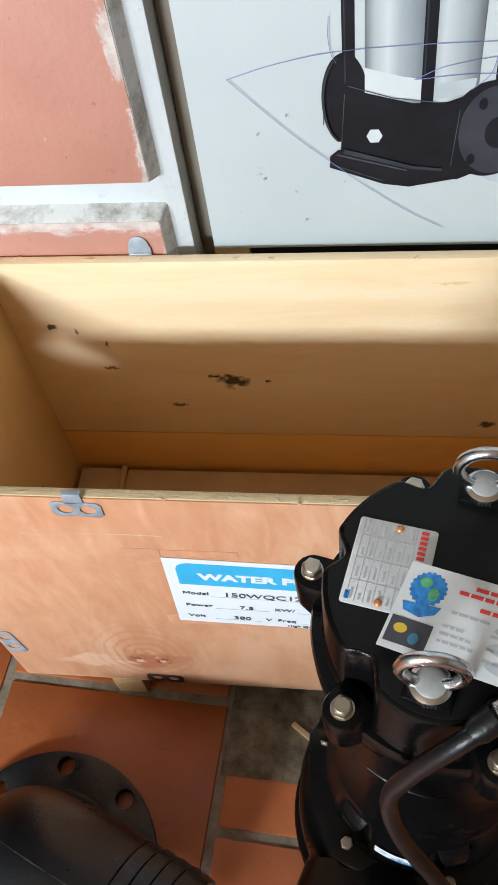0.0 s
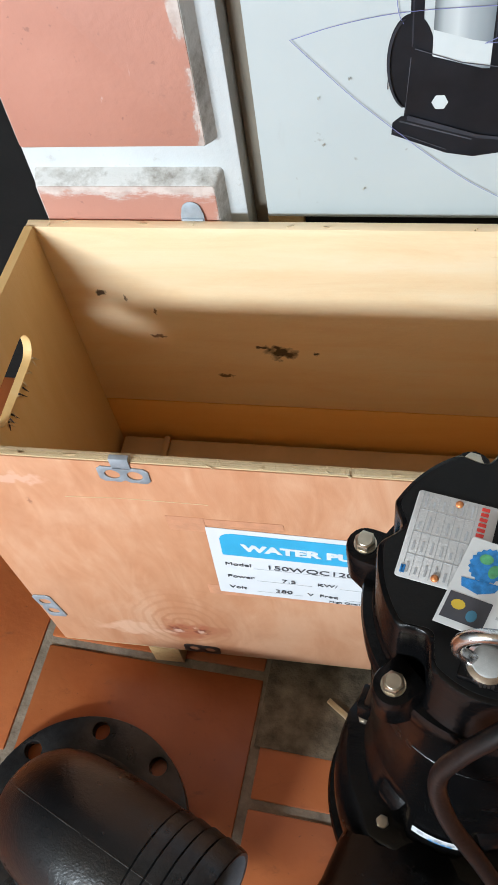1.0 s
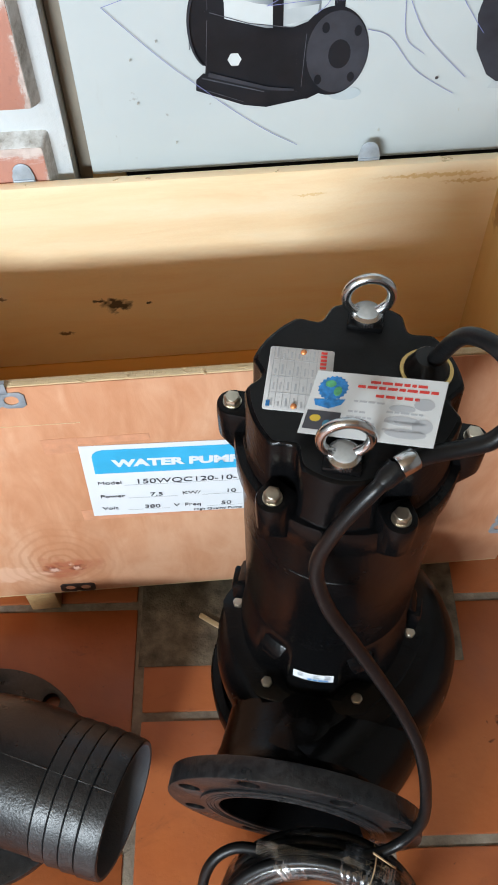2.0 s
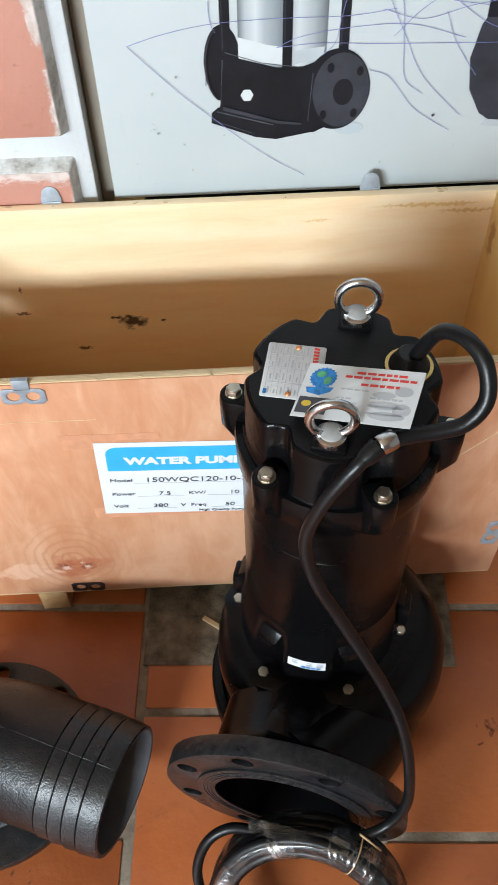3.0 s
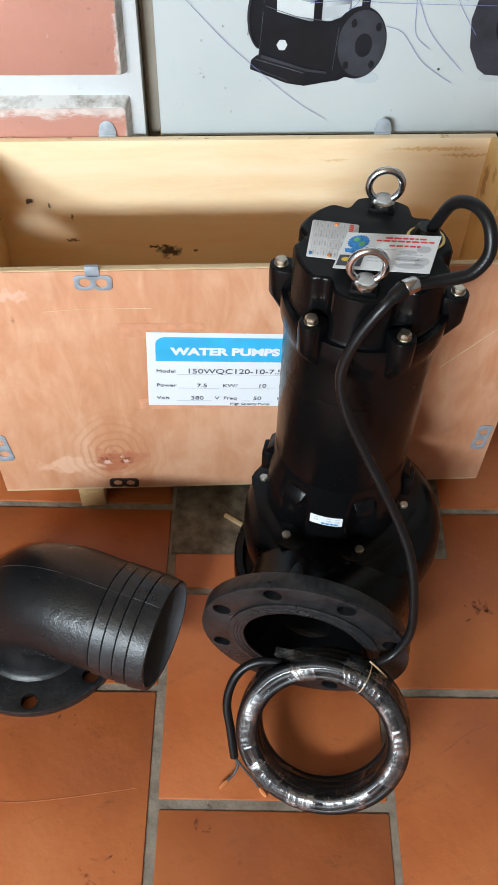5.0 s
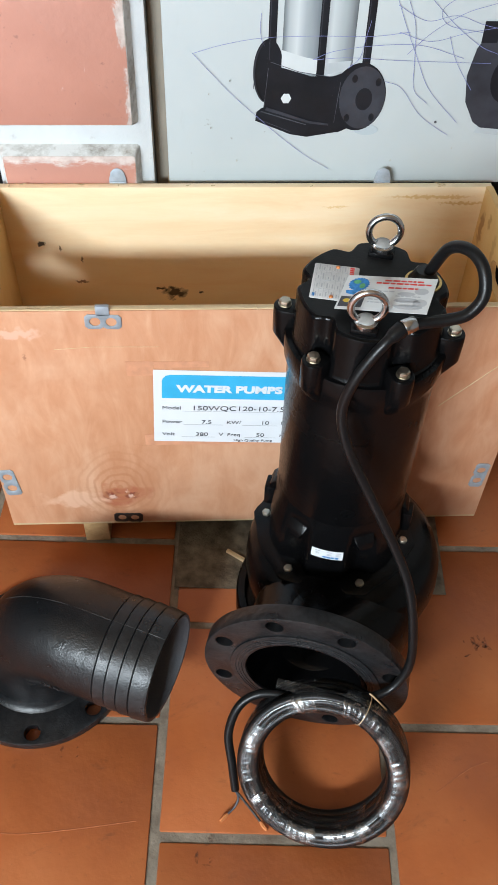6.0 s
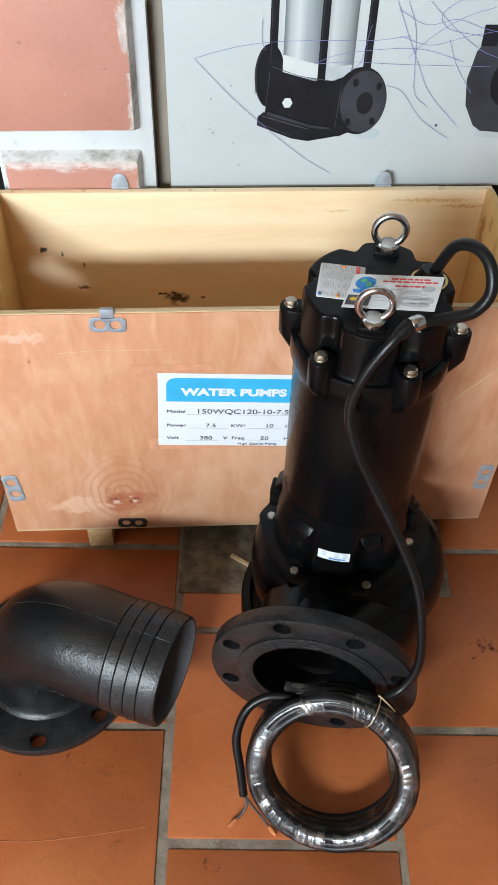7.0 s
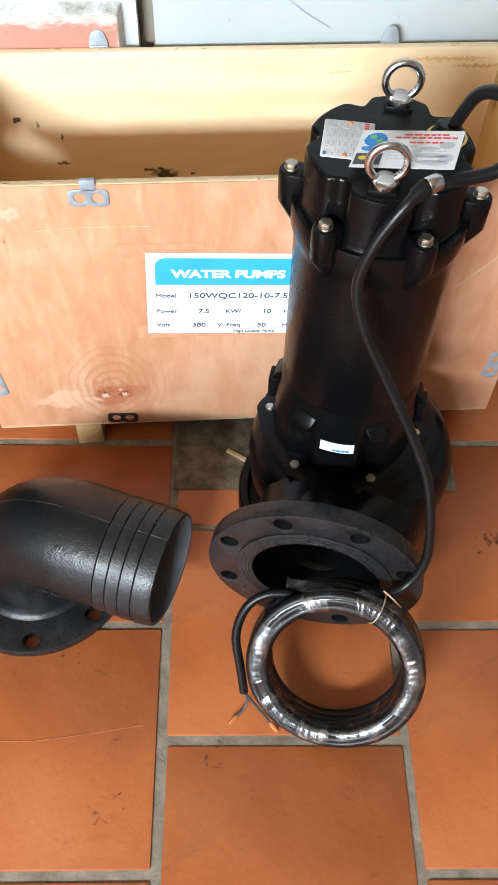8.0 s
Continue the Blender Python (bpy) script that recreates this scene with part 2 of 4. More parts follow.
PINE_BACK = make_wood("pine_ply_back", (0.84, 0.56, 0.30), (0.91, 0.70, 0.45), (0.93, 0.79, 0.58), "soft", rough=0.45,
                      knots=[((0.268, 0.306, 0.279), 0.017, (0.75, 1, 1.5), BLACKISH), ((0.243, 0.306, 0.286), 0.006, (0.6, 1, 1.5), BLACKISH), ((0.309, 0.306, 0.277), 0.005, (1, 1, 1.4), BLACKISH),
                             ((0.579, 0.306, 0.194), 0.010, (0.8, 1, 1.5), BLACKISH), ((0.059, 0.306, 0.374), 0.007, (0.8, 1, 1.2), BLACKISH),
                             ((0.190, 0.306, 0.228), 0.006, (0.5, 1, 1.4), (0.16, 0.08, 0.03)), ((0.115, 0.306, 0.300), 0.006, (0.5, 1, 1.5), (0.2, 0.1, 0.04)),
                             ((0.088, 0.306, 0.366), 0.004, (1.6, 1, 0.6), (0.14, 0.08, 0.03)), ((0.120, 0.306, 0.345), 0.004, (1.6, 1, 0.6), (0.16, 0.08, 0.03)),
                             ((0.665, 0.306, 0.457), 0.008, (0.10, 1, 2.0), (0.76, 0.50, 0.22)), ((0.715, 0.306, 0.446), 0.006, (0.13, 1, 2.0), (0.74, 0.48, 0.21)), ((0.520, 0.306, 0.440), 0.005, (0.2, 1, 2.0), (0.80, 0.56, 0.28))])
PINE_SIDE = make_wood("pine_ply_side", (0.71, 0.45, 0.18), (0.76, 0.50, 0.21), (0.79, 0.55, 0.26), "soft_z", rough=0.6,
                      knots=[((0.010, 0.205, 0.175), 0.004, (1, 1, 1), BLACKISH), ((0.010, 0.185, 0.17), 0.005, (1, 1, 1), BLACKISH),
                             ((0.747, 0.285, 0.415), 0.012, (1, 1, 0.35), (0.46, 0.23, 0.08)), ((0.747, 0.255, 0.445), 0.008, (1, 1, 0.5), (0.55, 0.31, 0.11)), ((0.747, 0.215, 0.425), 0.009, (1, 1, 0.3), (0.62, 0.38, 0.15))])
PINE = make_wood("ply_edge", (0.36, 0.23, 0.11), (0.62, 0.46, 0.26), (0.76, 0.62, 0.42), "ply", stains=0.3)
# low board's orange, deepened to bounce warm light about the crate
PINE_LOW = make_wood("pine_low_bounce", (0.82, 0.43, 0.13), (0.88, 0.50, 0.16), (0.90, 0.55, 0.20), "soft")
SKID = make_wood("skid_pine", (0.42, 0.26, 0.12), (0.58, 0.38, 0.18), (0.66, 0.47, 0.25), "y", stains=0.3)
PUMP = make_paint("black_enamel", (0.003, 0.003, 0.0033), 0.22, 260, 0.00035, spec=0.16)
PUMP_LID = make_paint("satin_black_lid", (0.004, 0.004, 0.0043), 0.5, 320, 0.0002)
CAST = make_paint("black_cast_iron", (0.006, 0.0065, 0.0075), 0.30, 420, 0.00040, dust=0.035, spec=0.40, wear=0.2)
WORN = make_plain("rubbed_iron", (0.035, 0.034, 0.033), 0.5, 0.5, 150)
CAST_IN = make_paint("grey_bore", (0.12, 0.125, 0.14), 0.5, 200, 0.0005)
RUBBER = make_plain("cable_rubber", (0.006, 0.006, 0.0065), 0.34, 0.2, 60, 0.0002)
CHROME = make_metal("polished_steel", (0.70, 0.71, 0.72), 0.18)
ZINC = make_metal("zinc_sheet", (0.42, 0.48, 0.54), 0.5)
ZINC.node_tree.nodes["Principled BSDF"].inputs["Metallic"].default_value = 0.45
YELLOW_ZINC = make_metal("yellow_zinc", (0.60, 0.54, 0.44), 0.3)
STEEL_MATT = make_plain("dull_steel", (0.30, 0.30, 0.29), 0.45, 0.1, 200)
DARK_STEEL = make_metal("dark_metal", (0.12, 0.11, 0.11), 0.45)
COPPER = make_metal("copper", (0.80, 0.30, 0.11), 0.35)
COPPER.node_tree.nodes["Principled BSDF"].inputs["Metallic"].default_value = 0.5
PAPER = make_plain("white_paper", (0.70, 0.72, 0.75), 0.5, 0.03, 8, 0.0001)
CARD = make_plain("glossy_card", (0.60, 0.61, 0.61), 0.3, 0.05, 30, 0.0001)
CYAN = make_plain("cyan_ink", (0.045, 0.40, 0.68), 0.45, 0.08, 20, 0.00005)
INK = make_plain("black_ink", (0.06, 0.06, 0.07), 0.5, 0.1)
GREY_INK = make_plain("grey_ink", (0.42, 0.43, 0.45), 0.5, 0.1)
RED_INK = make_plain("red_ink", (0.62, 0.05, 0.04), 0.5, 0.1)
BLUE_INK = make_plain("blue_ink", (0.03, 0.20, 0.50), 0.5, 0.35, 250)
GREEN_INK = make_plain("green_ink", (0.10, 0.36, 0.16), 0.5, 0.3, 250)
PEN = make_plain("ballpoint_ink", (0.20, 0.22, 0.46), 0.5, 0.2)
PLATE = make_plain("satin_aluminium_plate", (0.60, 0.60, 0.60), 0.35, 0.06, 90)
TAPE = make_plain("brown_tape", (0.60, 0.29, 0.17), 0.3, 0.12, 60)
CARTON = make_plain("kraft_carton", (0.62, 0.44, 0.26), 0.75, 0.12, 14, 0.0004)
CEMENT = make_plain("weathered_cement_board", (0.135, 0.108, 0.075), 0.75, 0.55, 45, 0.0015)
BRICK, WHITE, BRICK_EDGE = make_wall_tile(), make_whitewash(), make_brick_edge()
def make_tube_print():
    m = Mat("printed_steel_tube", rough=0.42)
    x = m.node("ShaderNodeSeparateXYZ", Vector=m.coord()).outputs[0]
    f = m.math("DIVIDE", m.math("SUBTRACT", x, 0.427), 0.099)
    c = m.ramp(f, (0.0, (0.10, 0.12, 0.13)), (0.08, (0.42, 0.46, 0.48)), (0.2, (0.60, 0.64, 0.65)), (0.30, (0.36, 0.40, 0.43)), (0.5, (0.16, 0.19, 0.21)), (0.68, (0.55, 0.59, 0.60)), (0.85, (0.34, 0.38, 0.40)), (1.0, (0.08, 0.09, 0.10)))
    m.colour(m.mix(m.ramp(m.noise(6, 3, (6, 1, 1)), (0.4, 0.0), (0.7, 0.25)), c, (0.5, 0.54, 0.56)))
    return m.m


PRINT_TUBE = make_tube_print()
def make_board():
    m = Mat("printed_board", rough=0.42)
    c = m.ramp(m.noise(4, 4), (0.3, (0.50, 0.545, 0.555)), (0.7, (0.55, 0.59, 0.595)))
    c = m.mix(m.ramp(m.noise(48, 3, rough=0.6), (0.73, 0.0), (0.78, 0.55)), c, (0.24, 0.22, 0.19))
    c = m.mix(m.ramp(m.noise(11, 5, (3, 1, 0.5), 0.7), (0.62, 0.0), (0.8, 0.3)), c, (0.40, 0.40, 0.37))
    m.colour(c).bump(m.noise(24, 3), 0.0001)
    m.b.inputs["Specular IOR Level"].default_value = 0.3
    return m.m


POSTER = make_board()
PRINT_DARK = make_plain("print_dark", (0.011, 0.012, 0.016), 0.42, 0.3, 25, 0.0001)
PRINT_MID = make_plain("print_slate", (0.038, 0.04, 0.05), 0.42, 0.3, 25, 0.0001)
PRINT_LINE = make_plain("print_line", (0.075, 0.08, 0.095), 0.42, 0.5, 60, 0.0001)
PRINT_GREY = make_plain("print_grey", (0.45, 0.49, 0.51), 0.42, 0.1, 20, 0.0001)
PRINT_WHITE = make_plain("print_white", (0.62, 0.66, 0.67), 0.42, 0.06, 20, 0.0001)
PRINT_PALE = make_plain("print_pale", (0.46, 0.52, 0.55), 0.42, 0.06, 20, 0.0001)
RECESS = make_plain("taupe_plaster", (0.30, 0.26, 0.21), 0.8, 0.1, 15, 0.0005)
ROOM = make_plain("room_plaster", (0.34, 0.34, 0.33), 0.85, 0.1, 3, 0.001)
# near-black: the stand's colour, and darkness painted onto the wall past the pier
GLOOM = make_plain("shade_and_stand_black", (0.006, 0.006, 0.006), 0.95, 0.3, 8, 0.001)
# bright warm tone picked so the ceiling bounces fill into the crate
CEIL = make_plain("warm_bounce_ceiling", (0.44, 0.33, 0.21), 0.85, 0.15, 3, 0.001)
FILM, FILM_FOLDED = make_film("stretch_film", 0.05, 0.20, 0.17), make_film("folded_film", 0.10, 0.60, 0.27)


# ---- mesh helpers ----
def part(name, bm, material, parent=None, label="", smooth=38, m=None):
    if m is not None:
        bm.transform(m)
    bmesh.ops.recalc_face_normals(bm, faces=bm.faces)
    me = bpy.data.meshes.new(name)
    bm.to_mesh(me)
    bm.free()
    me.materials.append(material)
    if smooth:
        me.polygons.foreach_set("use_smooth", [True] * len(me.polygons))
        me.set_sharp_from_angle(angle=radians(smooth))
    ob = new(name, me)
    if parent:
        ob.parent = parent
    return tagged(ob, label)


def thing(name, m, label, category, group="", kind=""):
    ob = new(name)
    ob.empty_display_size = 0.05
    ob.matrix_world = m
    return tagged(ob, label, category, group, kind)


def soften(bm, offset, segments=2, sharp=0.6):
    bm.normal_update()
    edges = [e for e in bm.edges if len(e.link_faces) == 2 and e.calc_face_angle(0) > sharp]
    if edges and offset:
        bmesh.ops.bevel(bm, geom=edges, offset=offset, segments=segments, affect="EDGES", profile=0.5, clamp_overlap=True)
    return bm


def box(x0, x1, y0, y1, z0, z1, bevel=0.0008, segments=2):
    bm = bmesh.new()
    bmesh.ops.create_cube(bm, size=1, matrix=Matrix.Translation(((x0 + x1) / 2, (y0 + y1) / 2, (z0 + z1) / 2)) @ Matrix.Diagonal((x1 - x0, y1 - y0, z1 - z0, 1)))
    return soften(bm, bevel, segments) if bevel else bm


def ring_pts(r, n=48, x=0.0, y=0.0, ry=None):
    return [(x + r * math.cos(2 * math.pi * i / n), y + (ry or r) * math.sin(2 * math.pi * i / n)) for i in range(n)]


def stadium(w, h, n=8, x=0.0, y=0.0):
    r, out = min(w, h) / 2, []
    for k in range(4):
        cx, cy = (w / 2 - r) * (1 if k in (0, 3) else -1), (h / 2 - r) * (1 if k in (0, 1) else -1)
        out += [(x + cx + r * math.cos(math.pi / 2 * (k + i / n)), y + cy + r * math.sin(math.pi / 2 * (k + i / n))) for i in range(n + 1)]
    return dedupe(out)


def rounded(w, h, r, n=5, x=0.0, y=0.0):
    out = []
    for k in range(4):
        cx, cy = (w / 2 - r) * (1 if k in (0, 3) else -1), (h / 2 - r) * (1 if k in (0, 1) else -1)
        out += [(x + cx + r * math.cos(math.pi / 2 * (k + i / n)), y + cy + r * math.sin(math.pi / 2 * (k + i / n))) for i in range(n + 1)]
    return dedupe(out)


def dedupe(pts):
    out = []
    for p in pts:
        if not out or math.dist(p, out[-1]) > 1e-6:
            out.append(p)
    if math.dist(out[0], out[-1]) < 1e-6:
        out.pop()
    return out


def plate(outline, holes=(), thick=0.002, bevel=0.0):
    """A flat plate in the xy plane, from z = 0 to thick, with holes through it."""
    bm = bmesh.new()
    edges = []
    for loop in (outline, *holes):
        vs = [bm.verts.new((x, y, 0)) for x, y in loop]
        edges += [bm.edges.new((a, b)) for a, b in zip(vs, vs[1:] + vs[:1])]
    if holes:
        bmesh.ops.triangle_fill(bm, use_beauty=True, use_dissolve=False, edges=edges)
    else:
        bm.faces.new(bm.verts[:])
    if thick:
        made = bmesh.ops.extrude_face_region(bm, geom=bm.faces[:])["geom"]
        bmesh.ops.translate(bm, vec=(0, 0, thick), verts=[v for v in made if isinstance(v, bmesh.types.BMVert)])
        bmesh.ops.recalc_face_normals(bm, faces=bm.faces)
    return soften(bm, bevel) if bevel else bm


def lathe(profile, n=72, shape=None, caps=True):
    """A body turned about z from (radius, height) pairs; shape(radius, height, angle) may vary the radius."""
    bm = bmesh.new()
    rows = []
    for r, z in profile:
        rows.append([bm.verts.new(((shape(r, z, a) if shape else r) * math.cos(a), (shape(r, z, a) if shape else r) * math.sin(a), z))
                     for a in (2 * math.pi * i / n for i in range(n))])
    for a, b in zip(rows[:-1], rows[1:]):
        for i in range(n):
            bm.faces.new((a[i], a[(i + 1) % n], b[(i + 1) % n], b[i]))
    if caps and profile[0][0] > 1e-6:
        bm.faces.new(rows[0][::-1])
    if caps and profile[-1][0] > 1e-6:
        bm.faces.new(rows[-1])
    return bm


def spline(pts, steps=8):
    pts = [Vector(p) for p in pts]
    p = [2 * pts[0] - pts[1], *pts, 2 * pts[-1] - pts[-2]]
    out = []
    for i in range(1, len(p) - 2):
        for k in range(steps):
            t = k / steps
            a, b, c, d = p[i - 1], p[i], p[i + 1], p[i + 2]
            out.append(0.5 * (2 * b + (c - a) * t + (2 * a - 5 * b + 4 * c - d) * t * t + (3 * b - a - 3 * c + d) * t ** 3))
    return out + [pts[-1]]


def sweep(line, radii, n=16, closed=False, caps=True):
    """A tube along a line of points, with one radius or one for each point."""
    bm = bmesh.new()
    count = len(line)
    radii = [radii] * count if isinstance(radii, (int, float)) else radii
    tangents = []
    for i in range(count):
        a, b = (line[(i - 1) % count], line[(i + 1) % count]) if closed else (line[max(i - 1, 0)], line[min(i + 1, count - 1)])
        tangents.append((b - a).normalized() if (b - a).length > 1e-9 else Vector((0, 0, 1)))
    side = tangents[0].orthogonal().normalized()
    rows = []
    for p, tan, r in zip(line, tangents, radii):
        side = (side - tan * side.dot(tan)).normalized()
        up = tan.cross(side)
        rows.append([bm.verts.new(p + r * (math.cos(2 * math.pi * k / n) * side + math.sin(2 * math.pi * k / n) * up)) for k in range(n)])
    for a, b in zip(rows, rows[1:] + (rows[:1] if closed else [])):
        for k in range(n):
            bm.faces.new((a[k], a[(k + 1) % n], b[(k + 1) % n], b[k]))
    if caps and not closed:
        bm.faces.new(rows[0][::-1])
        bm.faces.new(rows[-1])
    return bm


def join(*bms):
    out = bmesh.new()
    for bm in bms:
        me = bpy.data.meshes.new("tmp")
        bm.to_mesh(me)
        bm.free()
        out.from_mesh(me)
        bpy.data.meshes.remove(me)
    return out


def words(text, size, m, material, parent, name="lettering", bold=0.0, stretch=1.0, align="LEFT"):
    """Flat lettering from the built-in font, as a mesh; m takes its baseline start."""
    cu = bpy.data.curves.new("tmp", "FONT")
    cu.body, cu.size, cu.offset, cu.align_x, cu.extrude = text, size, bold, align, 0.0002
    ob = new("tmp", cu)
    bpy.context.view_layer.update()
    me = bpy.data.meshes.new_from_object(ob.evaluated_get(bpy.context.evaluated_depsgraph_get()))
    bpy.data.objects.remove(ob)
    bpy.data.curves.remove(cu)
    me.transform(m @ Matrix.Diagonal((stretch, 1, 1, 1)))
    me.name = name
    me.materials.clear()
    me.materials.append(material)
    out = new(name, me)
    out.parent = parent
    return out


FACE = pose(0, 0, 0, 90, 0, 0)  # turns the xy plane up, to face the viewer along -y


# ---- structure ----
AX = Matrix.Translation((0.2385, -0.4725, 0)) @ pose(0, 0, 0, 0, 0, -3.2)
PITCH, TILE = 0.312, 0.300
floor = part("floor", box(-3.2, 3.4, -3.4, 2.2, -0.12, -0.0032, 0), GROUT)
tagged(floor, "worn terracotta tile floor with grey cement joints", "floor", kind="structure")


def room_wall(name, label, *boxes, material=ROOM, bevel=0.002):
    ob = part(name, join(*[box(*b, bevel) for b in boxes]), material)
    return tagged(ob, label, "wall", kind="structure")


room_wall("wall_back", "taupe plaster wall behind the board", (0.2435, 2.6, 0.372, 0.50, -0.05, 2.9), material=RECESS)
# added wall; its near-black colour stands for the shade beyond the pier
room_wall("wall_dark_back", "wall beyond the brick pier, coloured near-black to stand for shade", (-2.3, 0.0095, 0.46, 0.58, -0.05, 2.9), (2.0, 2.6, 1.70, 1.82, -0.05, 2.9), material=GLOOM)
room_wall("wall_left", "plain plaster side wall", (-2.42, -2.3, -3.5, 1.82, -0.05, 2.9))
room_wall("wall_right", "plain plaster side wall", (2.6, 2.72, -3.5, 1.82, -0.05, 2.9))
room_wall("wall_front", "shop front wall with an open doorway and a long transom", (-2.42, -2.15, -3.5, -3.38, -0.05, 2.9), (1.05, 2.72, -3.5, -3.38, -0.05, 2.9),
          (-2.15, 1.05, -3.5, -3.38, 1.62, 1.80), (-2.15, 1.05, -3.5, -3.38, 2.20, 2.9), (-0.75, 1.05, -3.5, -3.38, -0.05, 1.62), (-0.40, 1.05, -3.5, -3.38, 1.80, 2.20), (-2.15, -0.75, -3.5, -3.38, -0.05, 0.05))
# ceiling out of view, acting as a warm reflector from above
ceiling = part("ceiling", box(-2.42, 2.72, -3.5, 1.82, 2.9, 3.02, 0), CEIL)
tagged(ceiling, "unseen ceiling, toned warm to bounce fill light", "ceiling", kind="structure")
ground = part("ground", box(-40, 40, -60, -3.4, -0.14, -0.03, 0), CEMENT)
tagged(ground, "bare cement ground outside the doorway", "ground", kind="structure")

# the brick pier, whitewashed, with proud painted bricks
pier = part("wall_pier", box(0.010, 0.2425, 0.343, 0.80, -0.02, 2.4, 0.003), WHITE)
tagged(pier, "whitewashed brick pier with salmon painted bricks", "pier", kind="structure")


def pier_brick(z0, z1):
    """A proud brick whose bare edges slope back into the mortar, with a painted face."""
    bm = bmesh.new()
    rows = []
    for y, grow in ((0.3435, 0.0085), (0.335, 0.0060), (0.3250, 0.0022), (0.3230, 0.001)):
        rows.append([bm.verts.new((x, y, z)) for x, z in rounded(0.1925 + 2 * grow * 0.9, z1 - z0 + 2 * grow, 0.005, 4, 0.1195, (z0 + z1) / 2)])
    for r0, r1 in zip(rows[:-1], rows[1:]):
        for i in range(len(r0)):
            bm.faces.new((r0[i], r0[(i + 1) % len(r0)], r1[(i + 1) % len(r0)], r1[i]))
    bm.faces.new(rows[-1])
    for v in bm.verts:
        v.co += Vector((1, 0, 1)) * 0.0012 * noise.noise(v.co * 60)
    brick = part("brick", bm, BRICK_EDGE, pier)
    part("painted_face", plate(rounded(0.193, z1 - z0, 0.003, 4, 0.1195, (z0 + z1) / 2), (), 0.0012, 0.0004), BRICK, brick, "salmon paint worn white at the edges", 30, Matrix.Translation((0, 0.3231, 0)) @ FACE)


for z0, z1 in ((0.02, 0.24), (0.275, 0.516), (0.565, 0.812), (0.865, 1.11), (1.16, 1.40)):
    pier_brick(z0, z1)

# ---- the printed board ----
board = part("printed_board", box(0.264, 1.45, 0.342, 0.350, 0.460, 1.50, 0.0015), POSTER)
tagged(board, "pale printed display board with pump pictures and pen scribbles", "display board")
LAY = [0.0]


def print_shape(name, pts, material, label=""):
    LAY[0] += 0.00006
    bm = plate(pts, (), 0.0001)
    return part(name, bm, material, board, label, 0, Matrix.Translation((0, 0.3418 - LAY[0], 0)) @ FACE)


def rect(x0, x1, z0, z1):
    return [(x0, z0), (x1, z0), (x1, z1), (x0, z1)]


print_shape("printed_flange", ring_pts(0.021, 40, 0.409, 0.634, 0.045), PRINT_DARK)
print_shape("printed_tube", rect(0.427, 0.526, 0.628, 1.15), PRINT_TUBE)
print_shape("printed_band", [(0.427, 0.640), (0.460, 0.632), (0.478, 0.630), (0.478, 0.651), (0.46, 0.654), (0.427, 0.664)], PRINT_WHITE)
print_shape("printed_band", [(0.488, 0.630), (0.522, 0.636), (0.524, 0.650), (0.488, 0.646)], PRINT_GREY)
for x in (0.413, 0.482, 0.545):
    print_shape("printed_rod", rect(x - 0.0055, x + 0.0055, 0.62, 1.15), PRINT_DARK)
    print_shape("printed_highlight", rect(x - 0.0038, x - 0.0026, 0.65, 1.15), PRINT_MID)
print_shape("printed_pump_base", [(0.404, 0.580), (0.410, 0.652), (0.428, 0.640), (0.47, 0.628), (0.50, 0.628), (0.548, 0.645), (0.548, 0.560), (0.515, 0.544), (0.470, 0.552)], PRINT_DARK)
print_shape("printed_foot", [(0.393, 0.562), (0.394, 0.575), (0.402, 0.582), (0.475, 0.560), (0.50, 0.556), (0.515, 0.545), (0.470, 0.537), (0.445, 0.541)], PRINT_DARK)
print_shape("printed_highlight", [(0.400, 0.5755), (0.401, 0.577), (0.468, 0.5565), (0.467, 0.5555)], PRINT_LINE)
print_shape("printed_shadow", ring_pts(0.018, 24, 0.557, 0.548, 0.008), PRINT_PALE)
print_shape("printed_flange", ring_pts(0.0385, 44, 0.5405, 0.5975, 0.050), PRINT_DARK)
print_shape("printed_flange_face", ring_pts(0.0330, 44, 0.5455, 0.5965, 0.046), PRINT_MID)
print_shape("printed_bore", ring_pts(0.012, 28, 0.548, 0.595, 0.0165), PRINT_DARK)
for x, z in ((0.532, 0.625), (0.566, 0.620), (0.526, 0.567), (0.562, 0.568)):
    print_shape("printed_bolt_hole", ring_pts(0.004, 14, x, z, 0.006), PRINT_DARK)
print_shape("printed_hole", ring_pts(0.0075, 6, 0.436, 0.596, 0.008), PRINT_WHITE)
for x0, z0, x1, z1 in ((0.412, 0.648, 0.452, 0.6345), (0.405, 0.585, 0.409, 0.640), (0.452, 0.6345, 0.498, 0.6275), (0.508, 0.560, 0.512, 0.620), (0.389, 0.610, 0.391, 0.650), (0.395, 0.566, 0.445, 0.5455)):
    d = Vector((x1 - x0, z1 - z0)).normalized() * 0.0004
    print_shape("printed_highlight", [(x0 + d.y, z0 - d.x), (x1 + d.y, z1 - d.x), (x1 - d.y, z1 + d.x), (x0 - d.y, z0 + d.x)], PRINT_LINE)
print_shape("printed_flange", [(x, z) for x, z in ring_pts(0.062, 14, 0.752, 0.630, 0.088)], PRINT_MID)
print_shape("printed_bore", ring_pts(0.026, 30, 0.752, 0.626, 0.036), PRINT_DARK)
print_shape("printed_lug", rect(0.70, 0.722, 0.676, 0.705), PRINT_DARK)
print_shape("printed_pump_body", [(0.77, 0.56), (0.78, 0.72), (1.05, 0.75), (1.06, 0.56)], PRINT_DARK)
print_shape("printed_pump_foot", [(0.718, 0.545), (0.722, 0.553), (0.78, 0.548), (0.78, 0.538)], PRINT_GREY)


